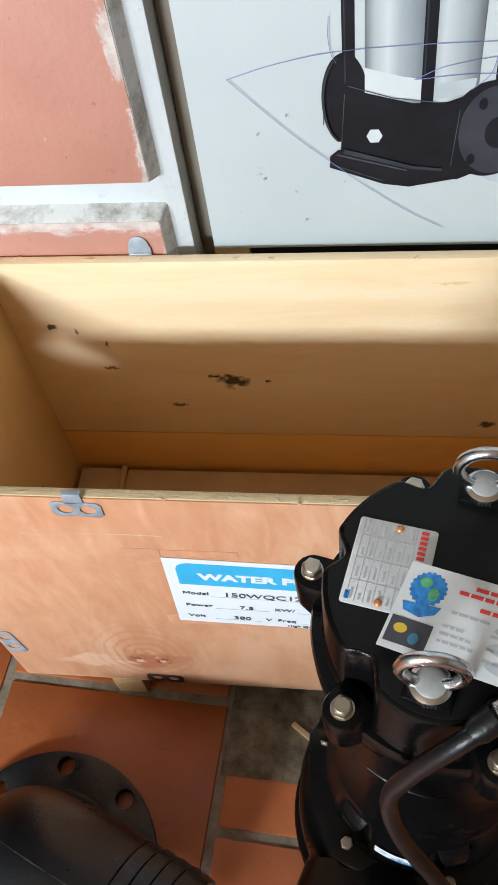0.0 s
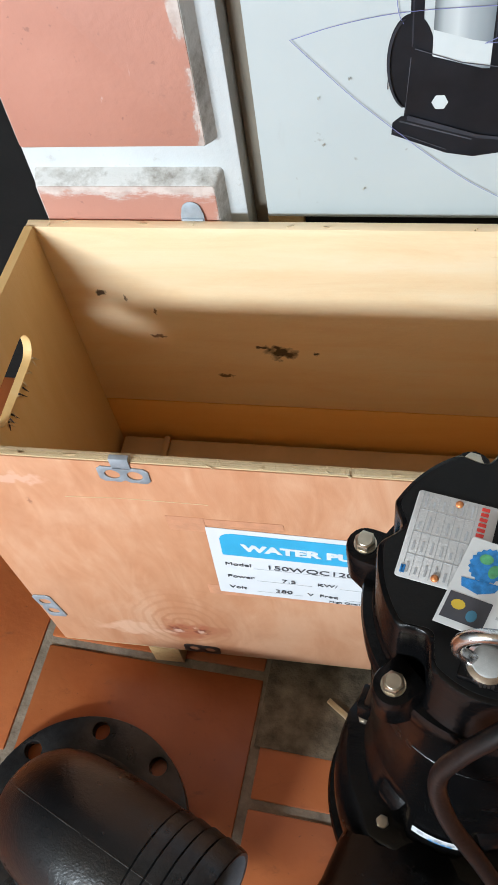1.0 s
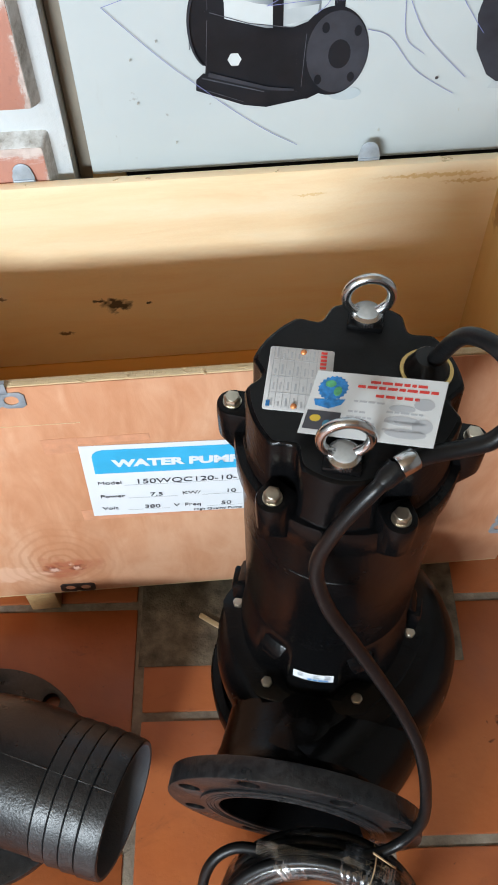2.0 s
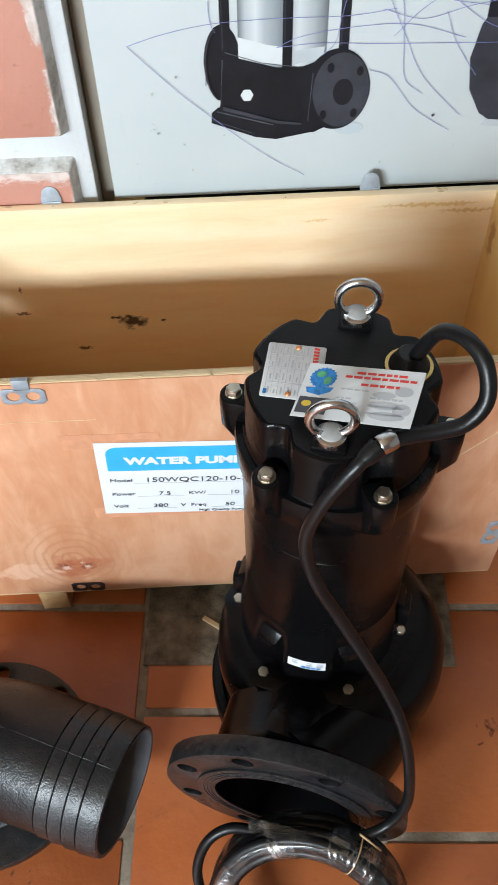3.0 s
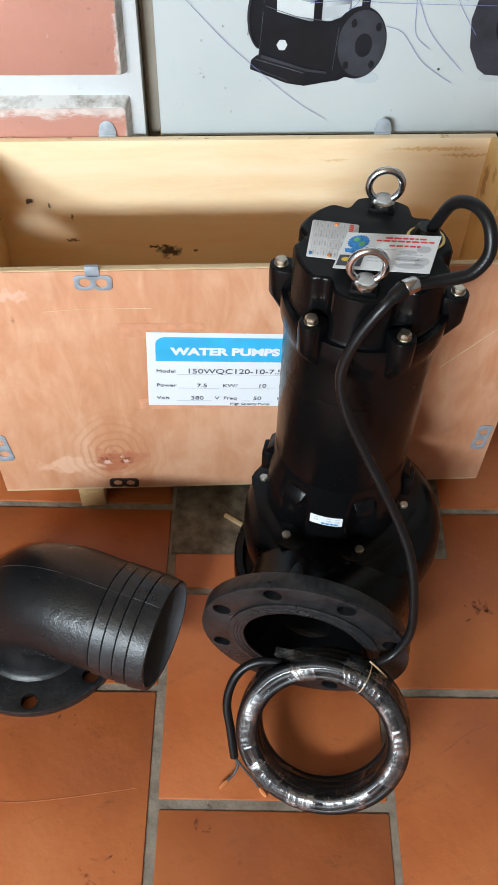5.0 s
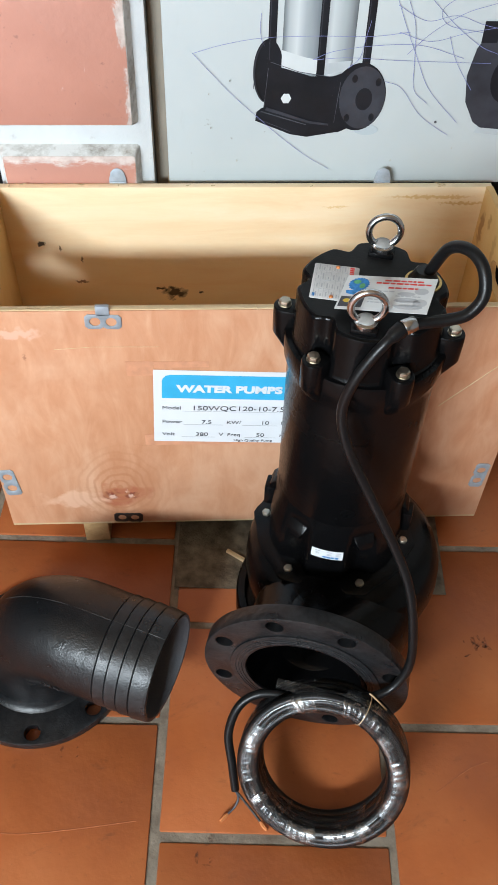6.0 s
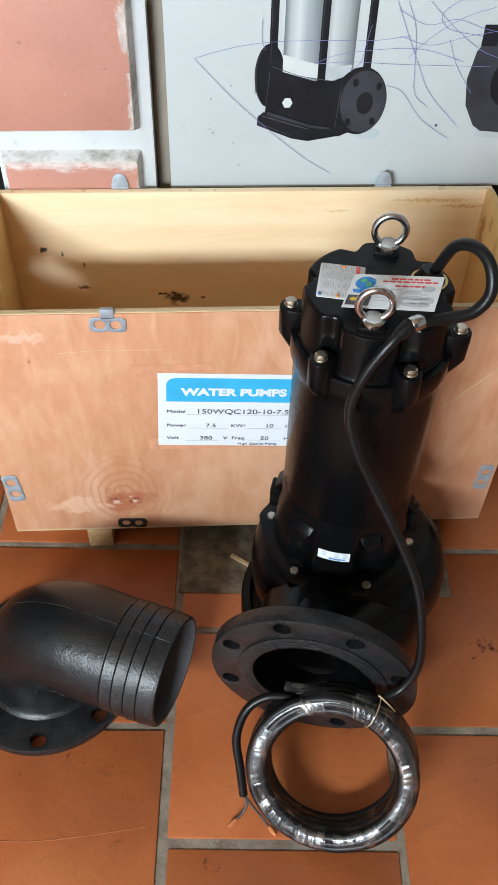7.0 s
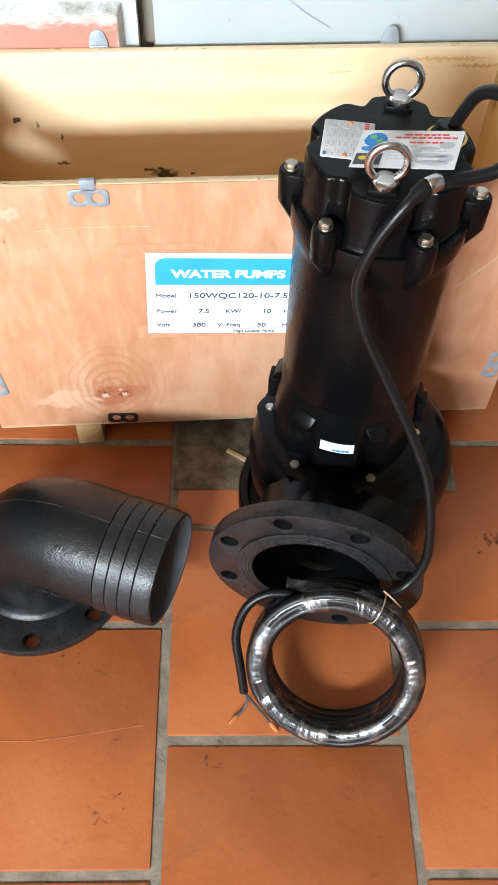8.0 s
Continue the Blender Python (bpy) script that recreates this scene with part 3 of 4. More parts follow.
def scribble(*pts):
    LAY[0] += 0.00004
    y = 0.3414 - LAY[0]
    line = spline([(x, y, z) for x, z in pts], 8)
    bm = bmesh.new()
    left, right = [], []
    for i, p in enumerate(line):
        d = (line[min(i + 1, len(line) - 1)] - line[max(i - 1, 0)]).normalized()
        side = Vector((-d.z, 0, d.x)) * 0.00032
        left.append(bm.verts.new(p + side))
        right.append(bm.verts.new(p - side))
    for i in range(len(line) - 1):
        bm.faces.new((left[i], left[i + 1], right[i + 1], right[i]))
    part("pen_line", bm, PEN, board, "blue ballpoint line", 0)


scribble((0.397, 0.713), (0.396, 0.695), (0.398, 0.680), (0.402, 0.671))
scribble((0.60, 0.690), (0.548, 0.684), (0.47, 0.684), (0.40, 0.681), (0.347, 0.672), (0.305, 0.660))
scribble((0.304, 0.660), (0.33, 0.632), (0.363, 0.598), (0.40, 0.565), (0.431, 0.538), (0.47, 0.508), (0.506, 0.486))
scribble((0.47, 0.652), (0.52, 0.655), (0.58, 0.652), (0.64, 0.650), (0.72, 0.648))
scribble((0.47, 0.652), (0.50, 0.664), (0.56, 0.672), (0.62, 0.672), (0.68, 0.655))
scribble((0.545, 0.705), (0.54, 0.680), (0.535, 0.655), (0.52, 0.640))
scribble((0.571, 0.745), (0.592, 0.700), (0.615, 0.655), (0.64, 0.610), (0.69, 0.560))
scribble((0.575, 0.622), (0.60, 0.612), (0.63, 0.575), (0.66, 0.553), (0.68, 0.541))
scribble((0.59, 0.735), (0.605, 0.700), (0.612, 0.650), (0.618, 0.610), (0.64, 0.590))
scribble((0.578, 0.725), (0.62, 0.705), (0.66, 0.712), (0.70, 0.700), (0.75, 0.690))
scribble((0.60, 0.66), (0.63, 0.690), (0.67, 0.715), (0.71, 0.728))
scribble((0.62, 0.735), (0.66, 0.700), (0.70, 0.672), (0.73, 0.660))
scribble((0.655, 0.685), (0.668, 0.655), (0.685, 0.630), (0.70, 0.610))
scribble((0.585, 0.690), (0.63, 0.678), (0.68, 0.690), (0.74, 0.700))
scribble((0.74, 0.735), (0.68, 0.742), (0.64, 0.722), (0.65, 0.700), (0.70, 0.690))
print_shape("fly_speck", ring_pts(0.002, 8, 0.658, 0.5615), INK)
SMUDGE = make_plain("board_smudge", (0.44, 0.44, 0.40), 0.5, 0.3, 200)
rng = random.Random(31)
for x, z in ((0.326, 0.603), (0.328, 0.552), (0.366, 0.500), (0.355, 0.622), (0.60, 0.50), (0.69, 0.52)):
    print_shape("fly_speck", [(x + px * rng.uniform(0.5, 1.2), z + pz * rng.uniform(0.5, 1.2)) for px, pz in ring_pts(0.0012, 9, 0, 0, 0.0020)], SMUDGE)
rim = [(0.409 + 0.0205 * math.cos(a), 0.634 + 0.0445 * math.sin(a)) for a in (math.radians(110 + 140 * i / 16) for i in range(17))]
print_shape("printed_highlight", rim + [(x + 0.0022, z) for x, z in reversed(rim)], PRINT_MID)
print_shape("printed_highlight", [(0.407, 0.579), (0.408, 0.584), (0.472, 0.563), (0.500, 0.559), (0.500, 0.556), (0.472, 0.559)], PRINT_MID)

stand = part("display_stand", box(0.303, 1.45, 0.346, 0.370, 0.0, 0.4595, 0.003), GLOOM)
tagged(stand, "matt black stand under the printed board", "stand")
block = part("wood_block", box(0.262, 0.3015, 0.348, 0.370, 0.0, 0.4595, 0.002), SKID)
tagged(block, "bare wooden batten under the printed board", "batten")

# ---- the plywood crate ----
crate = thing("wooden_crate", pose(0, 0, 0), "open plywood shipping crate with steel clips, empty", "crate")
front = part("front_panel", box(0.0, 0.757, 0.0016, 0.010, 0.046, 0.4925, 0.0006), PINE, crate)
part("veneer", box(0.0005, 0.7565, 0.0, 0.0014, 0.0525, 0.4912, 0.0004), VENEER, front, "smooth reddish plywood face with a knot")
back = part("back_panel", box(0.0, 0.757, 0.306, 0.318, 0.166, 0.4745, 0.0008), PINE_BACK, crate)
part("back_board", box(0.0, 0.757, 0.3070, 0.318, 0.046, 0.1628, 0.0008), PINE_LOW, crate)


def side_panel(x):
    slot = stadium(0.115, 0.036, 8, 0.150, 0.402)
    bm = plate([(0.0114, 0.046), (0.3058, 0.046), (0.3058, 0.476), (0.0114, 0.489)], [slot], 0.010)
    return part("side_panel", bm, PINE_SIDE, crate, "pale pine ply with a rough hand slot", 30, Matrix(((0, 0, 1, x), (1, 0, 0, 0), (0, 1, 0, 0), (0, 0, 0, 1))))


for x in (0.0, 0.747):
    side_panel(x)
part("bottom_panel", box(0.0102, 0.7468, 0.0114, 0.3055, 0.0465, 0.058, 0.0005), PINE_LOW, crate)
# added lining on the hidden side, orange to warm the shaded interior
part("inner_veneer", box(0.0105, 0.7465, 0.0101, 0.0112, 0.0585, 0.489, 0.0003), PINE_LOW, front, "pine inner face, tinted orange to bounce warm light")
for x in (0.112, 0.605):
    part("skid", box(x, x + 0.040, 0.0005, 0.318, 0.0, 0.0455, 0.0015), SKID, crate, "rough pine runner")
# splinters round the hand slot
rng = random.Random(4)
for k in range(16):
    a = rng.uniform(-0.2, 1.0)
    y, z = 0.10 + 0.1 * rng.random(), 0.384 - 0.004 * rng.random()
    p = Vector((0.0105, y, z))
    q = p + Vector((0.001 + 0.004 * rng.random(), rng.uniform(-0.008, 0.008), -0.004 - 0.010 * rng.random()))
    part("splinter", sweep([p, (p + q) / 2, q], [0.0012, 0.0009, 0.0002], 5), PINE if k % 3 else DARK_STEEL, crate, smooth=0)


rng = random.Random(12)
for k in range(22):
    y, z = ((0.004, 0.4925), (0.312, 0.4745))[k % 2]
    p = Vector((rng.uniform(0.02, 0.74), y + rng.uniform(-0.004, 0.004), z - 0.0004))
    q = p + Vector((rng.uniform(-0.012, 0.012), rng.uniform(-0.004, 0.002), rng.uniform(0.0005, 0.004)))
    part("splinter", sweep([p, p.lerp(q, 0.5), q], [0.0010, 0.0008, 0.0002], 5), PINE, crate, smooth=0)


def clip_plate(w, h):
    out = [(-w / 2, -h / 2 + 0.004), (-w / 2 + 0.004, -h / 2), (-w * 0.1, -h / 2), (0, -h / 2 + 0.003), (w * 0.1, -h / 2), (w / 2 - 0.004, -h / 2), (w / 2, -h / 2 + 0.004),
           (w / 2, h / 2 - 0.004), (w / 2 - 0.004, h / 2), (-w / 2 + 0.004, h / 2), (-w / 2, h / 2 - 0.004)]
    return plate(out, [ring_pts(h * 0.30, 20, -w * 0.22, 0), ring_pts(h * 0.30, 20, w * 0.22, 0)], 0.0012, 0.0003)


def clip(name, x, z, turn, w=0.046, h=0.023, material=ZINC, y=-0.0002):
    return part(name, clip_plate(w, h), material, crate, "zinc sheet clip with two holes" if material is ZINC else "dark clip with two holes", 30, Matrix.Translation((x, y, z)) @ pose(0, 0, 0, 0, turn, 0) @ FACE)


top_clip = clip("clip", 0.188, 0.4745, 2)
part("clip_tab", join(box(0.180, 0.197, -0.0014, -0.0002, 0.484, 0.4985, 0.0004), box(0.180, 0.197, -0.0012, 0.004, 0.4975, 0.4988, 0.0004)), ZINC, top_clip)
clip("clip", 0.187, 0.064, 3, 0.046, 0.022, DARK_STEEL)
clip("clip", 0.0145, 0.158, 84, 0.060, 0.024)
clip("clip", 0.7400, 0.156, 94, 0.056, 0.022)
clip("clip", 0.588, 0.4745, 0)
for x in (0.188, 0.588):
    bm = plate([(-0.013, -0.02), (0.013, -0.02), (0.0125, 0.004)] + [(0.011 * math.cos(a), 0.008 + 0.011 * math.sin(a)) for a in (math.pi * i / 10 for i in range(11))] + [(-0.0125, 0.004)], (), 0.0012, 0.0003)
    t = part("clip_tab", bm, ZINC, crate, "bent zinc tab", 30, Matrix.Translation((x, 0.3195, 0.4785)) @ pose(0, 0, 0, -6, 0, 0) @ FACE)
    part("clip_bend", sweep([Vector((x - 0.0115, 0.3175, 0.4765)), Vector((x + 0.0115, 0.3175, 0.4765))], 0.0012, 8), ZINC, t)

# tape, scratch and the paper label on the crate's face
for z0, z1, x0, x1 in ((0.380, 0.406, 0.210, 0.246), (0.394, 0.405, 0.2465, 0.320), (0.239, 0.262, 0.226, 0.400)):
    part("tape_strip", box(x0, x1, -0.0004, -0.0001, z0, z1, 0), TAPE, crate, "glossy brown packing tape", 0)
part("scratch", sweep([Vector((0.645, -0.0001, 0.313)), Vector((0.68, -0.0001, 0.352)), Vector((0.745, -0.0001, 0.425))], 0.0006, 5), PINE, crate, "pale scratch", 0)
part("scratch", sweep([Vector((0.12, -0.0001, 0.428)), Vector((0.17, -0.0001, 0.432)), Vector((0.255, -0.0001, 0.431))], 0.0004, 5), PINE, crate, "pale scratch", 0)

label = part("crate_label", box(0.239, 0.468, -0.0010, -0.0005, 0.249, 0.391, 0), PAPER, None, "", 0)
tagged(label, "white paper pump label with a cyan banner", "label")
band = [(0.2505, 0.3385), (0.458, 0.3385), (0.458, 0.383), (0.2625, 0.383), (0.2565, 0.381), (0.2520, 0.3765), (0.2505, 0.371)]
part("banner", plate(band, (), 0.0002), CYAN, label, "cyan banner", 0, Matrix.Translation((0, -0.0012, 0)) @ FACE)
TXT = lambda x, z: Matrix.Translation((x, -0.0016, z)) @ FACE
words("WATER PUMPS", 0.0176, TXT(0.2715, 0.3515), PAPER, label, bold=0.0009, stretch=1.23)
for head, x, z, s in (("Model", 0.2505, 0.3165, 0.0088), ("Power", 0.2505, 0.2885, 0.0088), ("Volt", 0.2505, 0.2625, 0.0088), ("KW/", 0.342, 0.2885, 0.0088), ("V", 0.332, 0.2625, 0.0088),
                      ("Freq", 0.344, 0.2625, 0.0088), ("HP", 0.420, 0.2885, 0.0088), ("HZ", 0.420, 0.2625, 0.0088), ("High Quality Pump", 0.354, 0.2515, 0.0062)):
    words(head, s, TXT(x, z), INK, label, stretch=1.2)
for value, x, z, s in (("150WQC120-10-7.5", 0.2915, 0.3155, 0.0128), ("7.5", 0.306, 0.2880, 0.0102), ("10", 0.391, 0.2880, 0.0102), ("380", 0.298, 0.2620, 0.0102), ("50", 0.386, 0.2620, 0.0102)):
    words(value, s, TXT(x, z), INK, label, stretch=1.22)
for x0, x1, z in ((0.279, 0.440, 0.3125), (0.281, 0.337, 0.2850), (0.365, 0.416, 0.2850), (0.279, 0.327, 0.2590), (0.370, 0.416, 0.2590)):
    part("ruled_line", box(x0, x1, -0.0013, -0.0010, z, z + 0.0005, 0), GREY_INK, label, "", 0)

label.matrix_world = Matrix.Translation((0.2395, 0, 0.2485)) @ pose(0, 0, 0, 0, 2.6, 0) @ Matrix.Translation((-0.2395, 0, -0.2485))

carton = thing("cardboard_liner", pose(0, 0, 0.0582), "folded brown cardboard sheet lying in the crate", "cardboard")
part("sheet", box(0.018, 0.735, 0.02, 0.296, 0.0, 0.004, 0.001), CARTON, carton)
part("flap", box(0.018, 0.080, 0.19, 0.299, 0.0045, 0.0285, 0.004), CARTON, carton)
part("flap", box(0.086, 0.735, 0.215, 0.300, 0.0045, 0.0245, 0.004), CARTON, carton)
part("fold_ridge", sweep([Vector((0.083, 0.20, 0.026)), Vector((0.083, 0.299, 0.028))], 0.0045, 8), CARTON, carton)

# ---- the submersible pump ----
pump = thing("submersible_pump", pose(0.4915, -0.1315, 0, 0, 0, -15.6), "black enamelled submersible sewage pump standing upright on the floor", "pump")
BOLTS = [radians(a) for a in (-60, 0, 60, 120, 180, 240)]


def near(a, centres, width):
    """1 at the nearest of the angles, falling smoothly to 0 at width."""
    d = min(abs((a - c + math.pi) % (2 * math.pi) - math.pi) for c in centres)
    return 0.5 + 0.5 * math.cos(math.pi * min(1, d / width))


part("base_ring", lathe([(0.098, 0.004), (0.098, 0.0), (0.132, 0.0), (0.1345, 0.003), (0.1345, 0.040), (0.132, 0.044), (0.122, 0.044), (0.119, 0.040), (0.119, 0.014), (0.098, 0.014), (0.098, 0.004)], 72, caps=False), PUMP, pump)
part("suction_neck", lathe([(0.090, 0.004), (0.092, 0.014), (0.088, 0.040), (0.098, 0.075)], 64), PUMP, pump)
part("volute", lathe([(0.080, 0.060), (0.104, 0.068), (0.126, 0.088), (0.136, 0.115), (0.139, 0.140), (0.137, 0.165), (0.130, 0.186), (0.119, 0.198), (0.108, 0.2045), (0.075, 0.205)], 96,
     lambda r, z, a: r * (1 + (0.130 * math.cos(a + 0.1) if r > 0.11 else 0.130 * math.cos(a + 0.1) * max(0, (r - 0.08) / 0.03)))), PUMP, pump)
part("cover_rim", lathe([(0.106, 0.198), (0.1085, 0.203), (0.1085, 0.2065), (0.106, 0.208), (0.080, 0.2082)], 72, lambda r, z, a: r + (0.006 * near(a, BOLTS, radians(12)) if r > 0.1 else 0)), PUMP, pump)


def collar_shape(r, z, a):
    return r - (0.013 if z < 0.29 else 0.004) * near(a, BOLTS, radians(15)) ** 0.6 * (r > 0.086) 


part("lower_collar", lathe([(0.0865, 0.203), (0.0905, 0.208), (0.0905, 0.262), (0.0885, 0.284), (0.0852, 0.305), (0.0836, 0.322), (0.0828, 0.326)], 144, collar_shape), PUMP, pump)
for a in BOLTS:
    bm = bmesh.new()
    ends = [[bm.verts.new((side * w, r, z)) for r, z, w in ((-0.078, 0.306, 0.0150), (-0.0915, 0.293, 0.0125), (-0.0945, 0.284, 0.0085), (-0.080, 0.262, 0.0030))] for side in (-1, 1)]
    for i in range(4):
        bm.faces.new((ends[0][i], ends[0][(i + 1) % 4], ends[1][(i + 1) % 4], ends[1][i]))
    bm.faces.new(ends[0])
    bm.faces.new(ends[1][::-1])
    bmesh.ops.recalc_face_normals(bm, faces=bm.faces)
    part("rib", soften(bm, 0.0015), PUMP, pump, "", 30, pose(0, 0, 0, 0, 0, math.degrees(a) + 90))
for a in (180, 0):
    part("lug", box(-0.012, 0.012, -0.010, 0.006, 0.0, 0.036, 0.003), PUMP, pump, "", 30, pose(0, 0, 0, 0, 0, a + 90) @ Matrix.Translation((0, -0.090, 0.246)))
part("motor_casing", lathe([(0.080, 0.285), (0.0835, 0.300), (0.0835, 0.470), (0.0838, 0.520), (0.0848, 0.530), (0.0885, 0.541), (0.0892, 0.5625), (0.0880, 0.5660), (0.078, 0.5667)], 96), PUMP, pump)
part("casting_mark", sweep([Vector((0.0836 * math.cos(radians(a)), 0.0836 * math.sin(radians(a)), 0.4745)) for a in range(-112, -70, 3)], 0.0007, 6), PUMP, pump)


def cap_shape(r, z, a):
    if r < 0.05:
        return r
    return r - 0.0105 * near(a, BOLTS, radians(12)) ** 0.8 + 0.0050 * near(a, [radians(-90), radians(90)], radians(28)) ** 0.6


part("motor_cap", lathe([(0.078, 0.566), (0.0815, 0.5668), (0.0820, 0.5695), (0.0800, 0.573), (0.0795, 0.6225), (0.0785, 0.6255), (0.0765, 0.6268), (0.05, 0.6270), (0.02, 0.6270)], 180, cap_shape), PUMP, pump)
part("lid_skin", lathe([(0.0755, 0.6264), (0.0755, 0.6274), (0.0002, 0.6275)], 180, lambda r, z, a: cap_shape(r, z, a)), PUMP_LID, pump, "satin black lid face")


def hex_bolt():
    bm = plate([(0.0085 * math.cos(math.pi / 3 * k), 0.0085 * math.sin(math.pi / 3 * k)) for k in range(6)], (), 0.0058, 0.0008)
    return join(bm, lathe([(0.0092, -0.0012), (0.0092, 0.0)], 20), lathe([(0.0062, 0.0058), (0.0058, 0.0062), (0.0001, 0.0062)], 18))


for a in BOLTS:
    turn = pose(0, 0, 0, 0, 0, math.degrees(a))
    # boss that carries the cap bolt, tapering into the casing
    prof = [(0.518, 0.0095), (0.534, 0.0115), (0.552, 0.0125), (0.578, 0.0130), (0.587, 0.0125)]
    bm = bmesh.new()
    rows = []
    for z, w in prof:
        pts = [(0.076, -w), (0.091, -w)] + [(0.091 + w * math.sin(t), -w * math.cos(t)) for t in (math.pi * i / 10 for i in range(1, 10))] + [(0.091, w), (0.076, w)]
        shift = -0.019 if z < 0.52 else (-0.010 if z < 0.54 else 0)
        rows.append([bm.verts.new((x + shift, y, z)) for x, y in pts])
    for r0, r1 in zip(rows[:-1], rows[1:]):
        for i in range(len(r0)):
            bm.faces.new((r0[i], r0[(i + 1) % len(r0)], r1[(i + 1) % len(r0)], r1[i]))
    bm.faces.new(rows[0][::-1])
    bm.faces.new(rows[-1])
    bmesh.ops.recalc_face_normals(bm, faces=bm.faces)
    soften(bm, 0.0015, 2, 0.9)
    boss = part("bolt_boss", bm, PUMP, pump, "", 40, turn)
    part("bolt", hex_bolt(), YELLOW_ZINC, boss, "yellow zinc hex bolt", 30, turn @ Matrix.Translation((0.0915, 0, 0.5885)) @ Matrix.Diagonal((0.80, 0.80, 0.9, 1)))
    part("bolt", hex_bolt(), YELLOW_ZINC, pump, "yellow zinc hex bolt", 30, turn @ Matrix.Translation((0.0970, 0, 0.2065)) @ Matrix.Diagonal((0.74, 0.74, 0.9, 1)))


def eye_bolt(y):
    seat = part("eye_bolt_seat", box(-0.0135, 0.0135, y - 0.010, y + 0.010, 0.6255, 0.6325, 0.0015), PUMP, pump)
    bolt = join(lathe([(0.0115, 0.0), (0.0122, 0.001), (0.0118, 0.0055), (0.0085, 0.0075)], 32),
                sweep([Vector((0.0168 * math.cos(2 * math.pi * i / 48), 0, 0.0226 + 0.0176 * math.sin(2 * math.pi * i / 48))) for i in range(48)], 0.0038, 14, True))
    ob = part("eye_bolt", bolt, CHROME, pump, "polished steel lifting eye", 50, Matrix.Translation((0, y, 0.6325)) @ pose(0, 0, 0, 0, 0, 12))
    part("shank_top", lathe([(0.0090, 0.0070), (0.0088, 0.0088), (0.0070, 0.0100), (0.0001, 0.0104)], 28), STEEL_MATT, ob, "dull steel shank top", 40, Matrix.Translation((0, y, 0.6325)))
    for k in range(4):
        part("stamped_mark", box(-0.0035 + 0.002 * k, -0.0022 + 0.002 * k, -0.0124, -0.0115, 0.0015, 0.0045, 0), DARK_STEEL, ob, "", 0, Matrix.Translation((0, y, 0.6325)) @ pose(0, 0, 0, 0, 0, 12))


eye_bolt(-0.0665)
eye_bolt(0.0630)

# discharge flange and neck, facing local -y
OUT = Matrix.Translation((0.000, -0.005, 0.1460)) @ pose(0, 0, 0, 90, 0, 0)
part("discharge_neck", lathe([(0.080, 0.070), (0.086, 0.100), (0.089, 0.140), (0.094, 0.162), (0.102, 0.1745)], 64, lambda r, z, a: r * (1 - (0.24 if z < 0.15 else 0.10 if z < 0.17 else 0) * math.sin(a) ** 2), caps=False), PUMP, pump, "", 38, OUT)
exit_line = spline([(0.088, 0.050, 0.125), (0.086, -0.020, 0.126), (0.066, -0.085, 0.130), (0.036, -0.132, 0.136), (0.010, -0.168, 0.1400)], 8)
part("volute_exit", sweep(exit_line, [0.050 + 0.034 * (i / (len(exit_line) - 1)) for i in range(len(exit_line))], 48, caps=False), PUMP, pump)
holes = [ring_pts(0.0112, 20, 0.1165 * math.cos(radians(22.5 + 45 * k)), 0.1165 * math.sin(radians(22.5 + 45 * k))) for k in range(8)]
part("discharge_flange", plate(ring_pts(0.1345, 80), [ring_pts(0.0775, 56), *holes], 0.0225, 0.0012), CAST, pump, "bare black flange with eight bolt holes", 38, OUT @ Matrix.Translation((0, 0, 0.1735)))
part("flange_face", plate(ring_pts(0.0985, 72), [ring_pts(0.078, 56)], 0.003, 0.0008), CAST, pump, "raised ring", 38, OUT @ Matrix.Translation((0, 0, 0.1955)))
for r in (0.0835, 0.0875, 0.0915):
    part("sealing_ridge", sweep([Vector((r * math.cos(2 * math.pi * i / 72), r * math.sin(2 * math.pi * i / 72), 0.1986)) for i in range(72)], 0.0007, 6, True), CAST, pump, "", 60, OUT)
part("bore", lathe([(0.0775, 0.196), (0.0765, 0.165), (0.070, 0.120), (0.062, 0.080), (0.0001, 0.078)], 56, caps=False), PUMP, pump, "", 38, OUT)

# sticker on the collar
bm = bmesh.new()
grid = [[bm.verts.new((r * math.cos(a), r * math.sin(a), z)) for a in (radians(-103 + 26 * i / 10) for i in range(11))] for r, z in ((0.0918, 0.2610), (0.0908, 0.2775))]
for i in range(10):
    bm.faces.new((grid[0][i], grid[0][i + 1], grid[1][i + 1], grid[1][i]))
sticker = part("sticker", bm, PAPER, pump, "small white parts sticker")

for k in range(4):
    a = radians(-92 + 3.4 * k)
    part("printed_cell", box(-0.0022, 0.0022, -0.0001, 0.0001, 0.0, 0.0030, 0), BLUE_INK, sticker, "", 0, Matrix.Translation((0.0923 * math.cos(a), 0.0923 * math.sin(a), 0.2635)) @ pose(0, 0, 0, 0, 0, math.degrees(a) + 90))
for k, z in enumerate((0.2745, 0.2705, 0.2685)):
    for a in (-98, -88, -81):
        part("text_bar", box(-0.0030, 0.0030, -0.0001, 0.0001, 0.0, 0.0008, 0), GREY_INK, sticker, "", 0, Matrix.Translation((0.0917 * math.cos(radians(a)), 0.0917 * math.sin(radians(a)), z)) @ pose(0, 0, 0, 0, 0, a + 90))

# nameplate on the lid
NP = Matrix.Translation((0.452, -0.1225, 0.6278)) @ pose(0, 0, 0, 0, 0, -12.0)
np_local = pump.matrix_world.inverted() @ NP
name_plate = part("name_plate", plate(rounded(0.0475, 0.0585, 0.002), (), 0.0008, 0.0002), PLATE, pump, "satin aluminium rating plate with two rivets", 30, np_local)


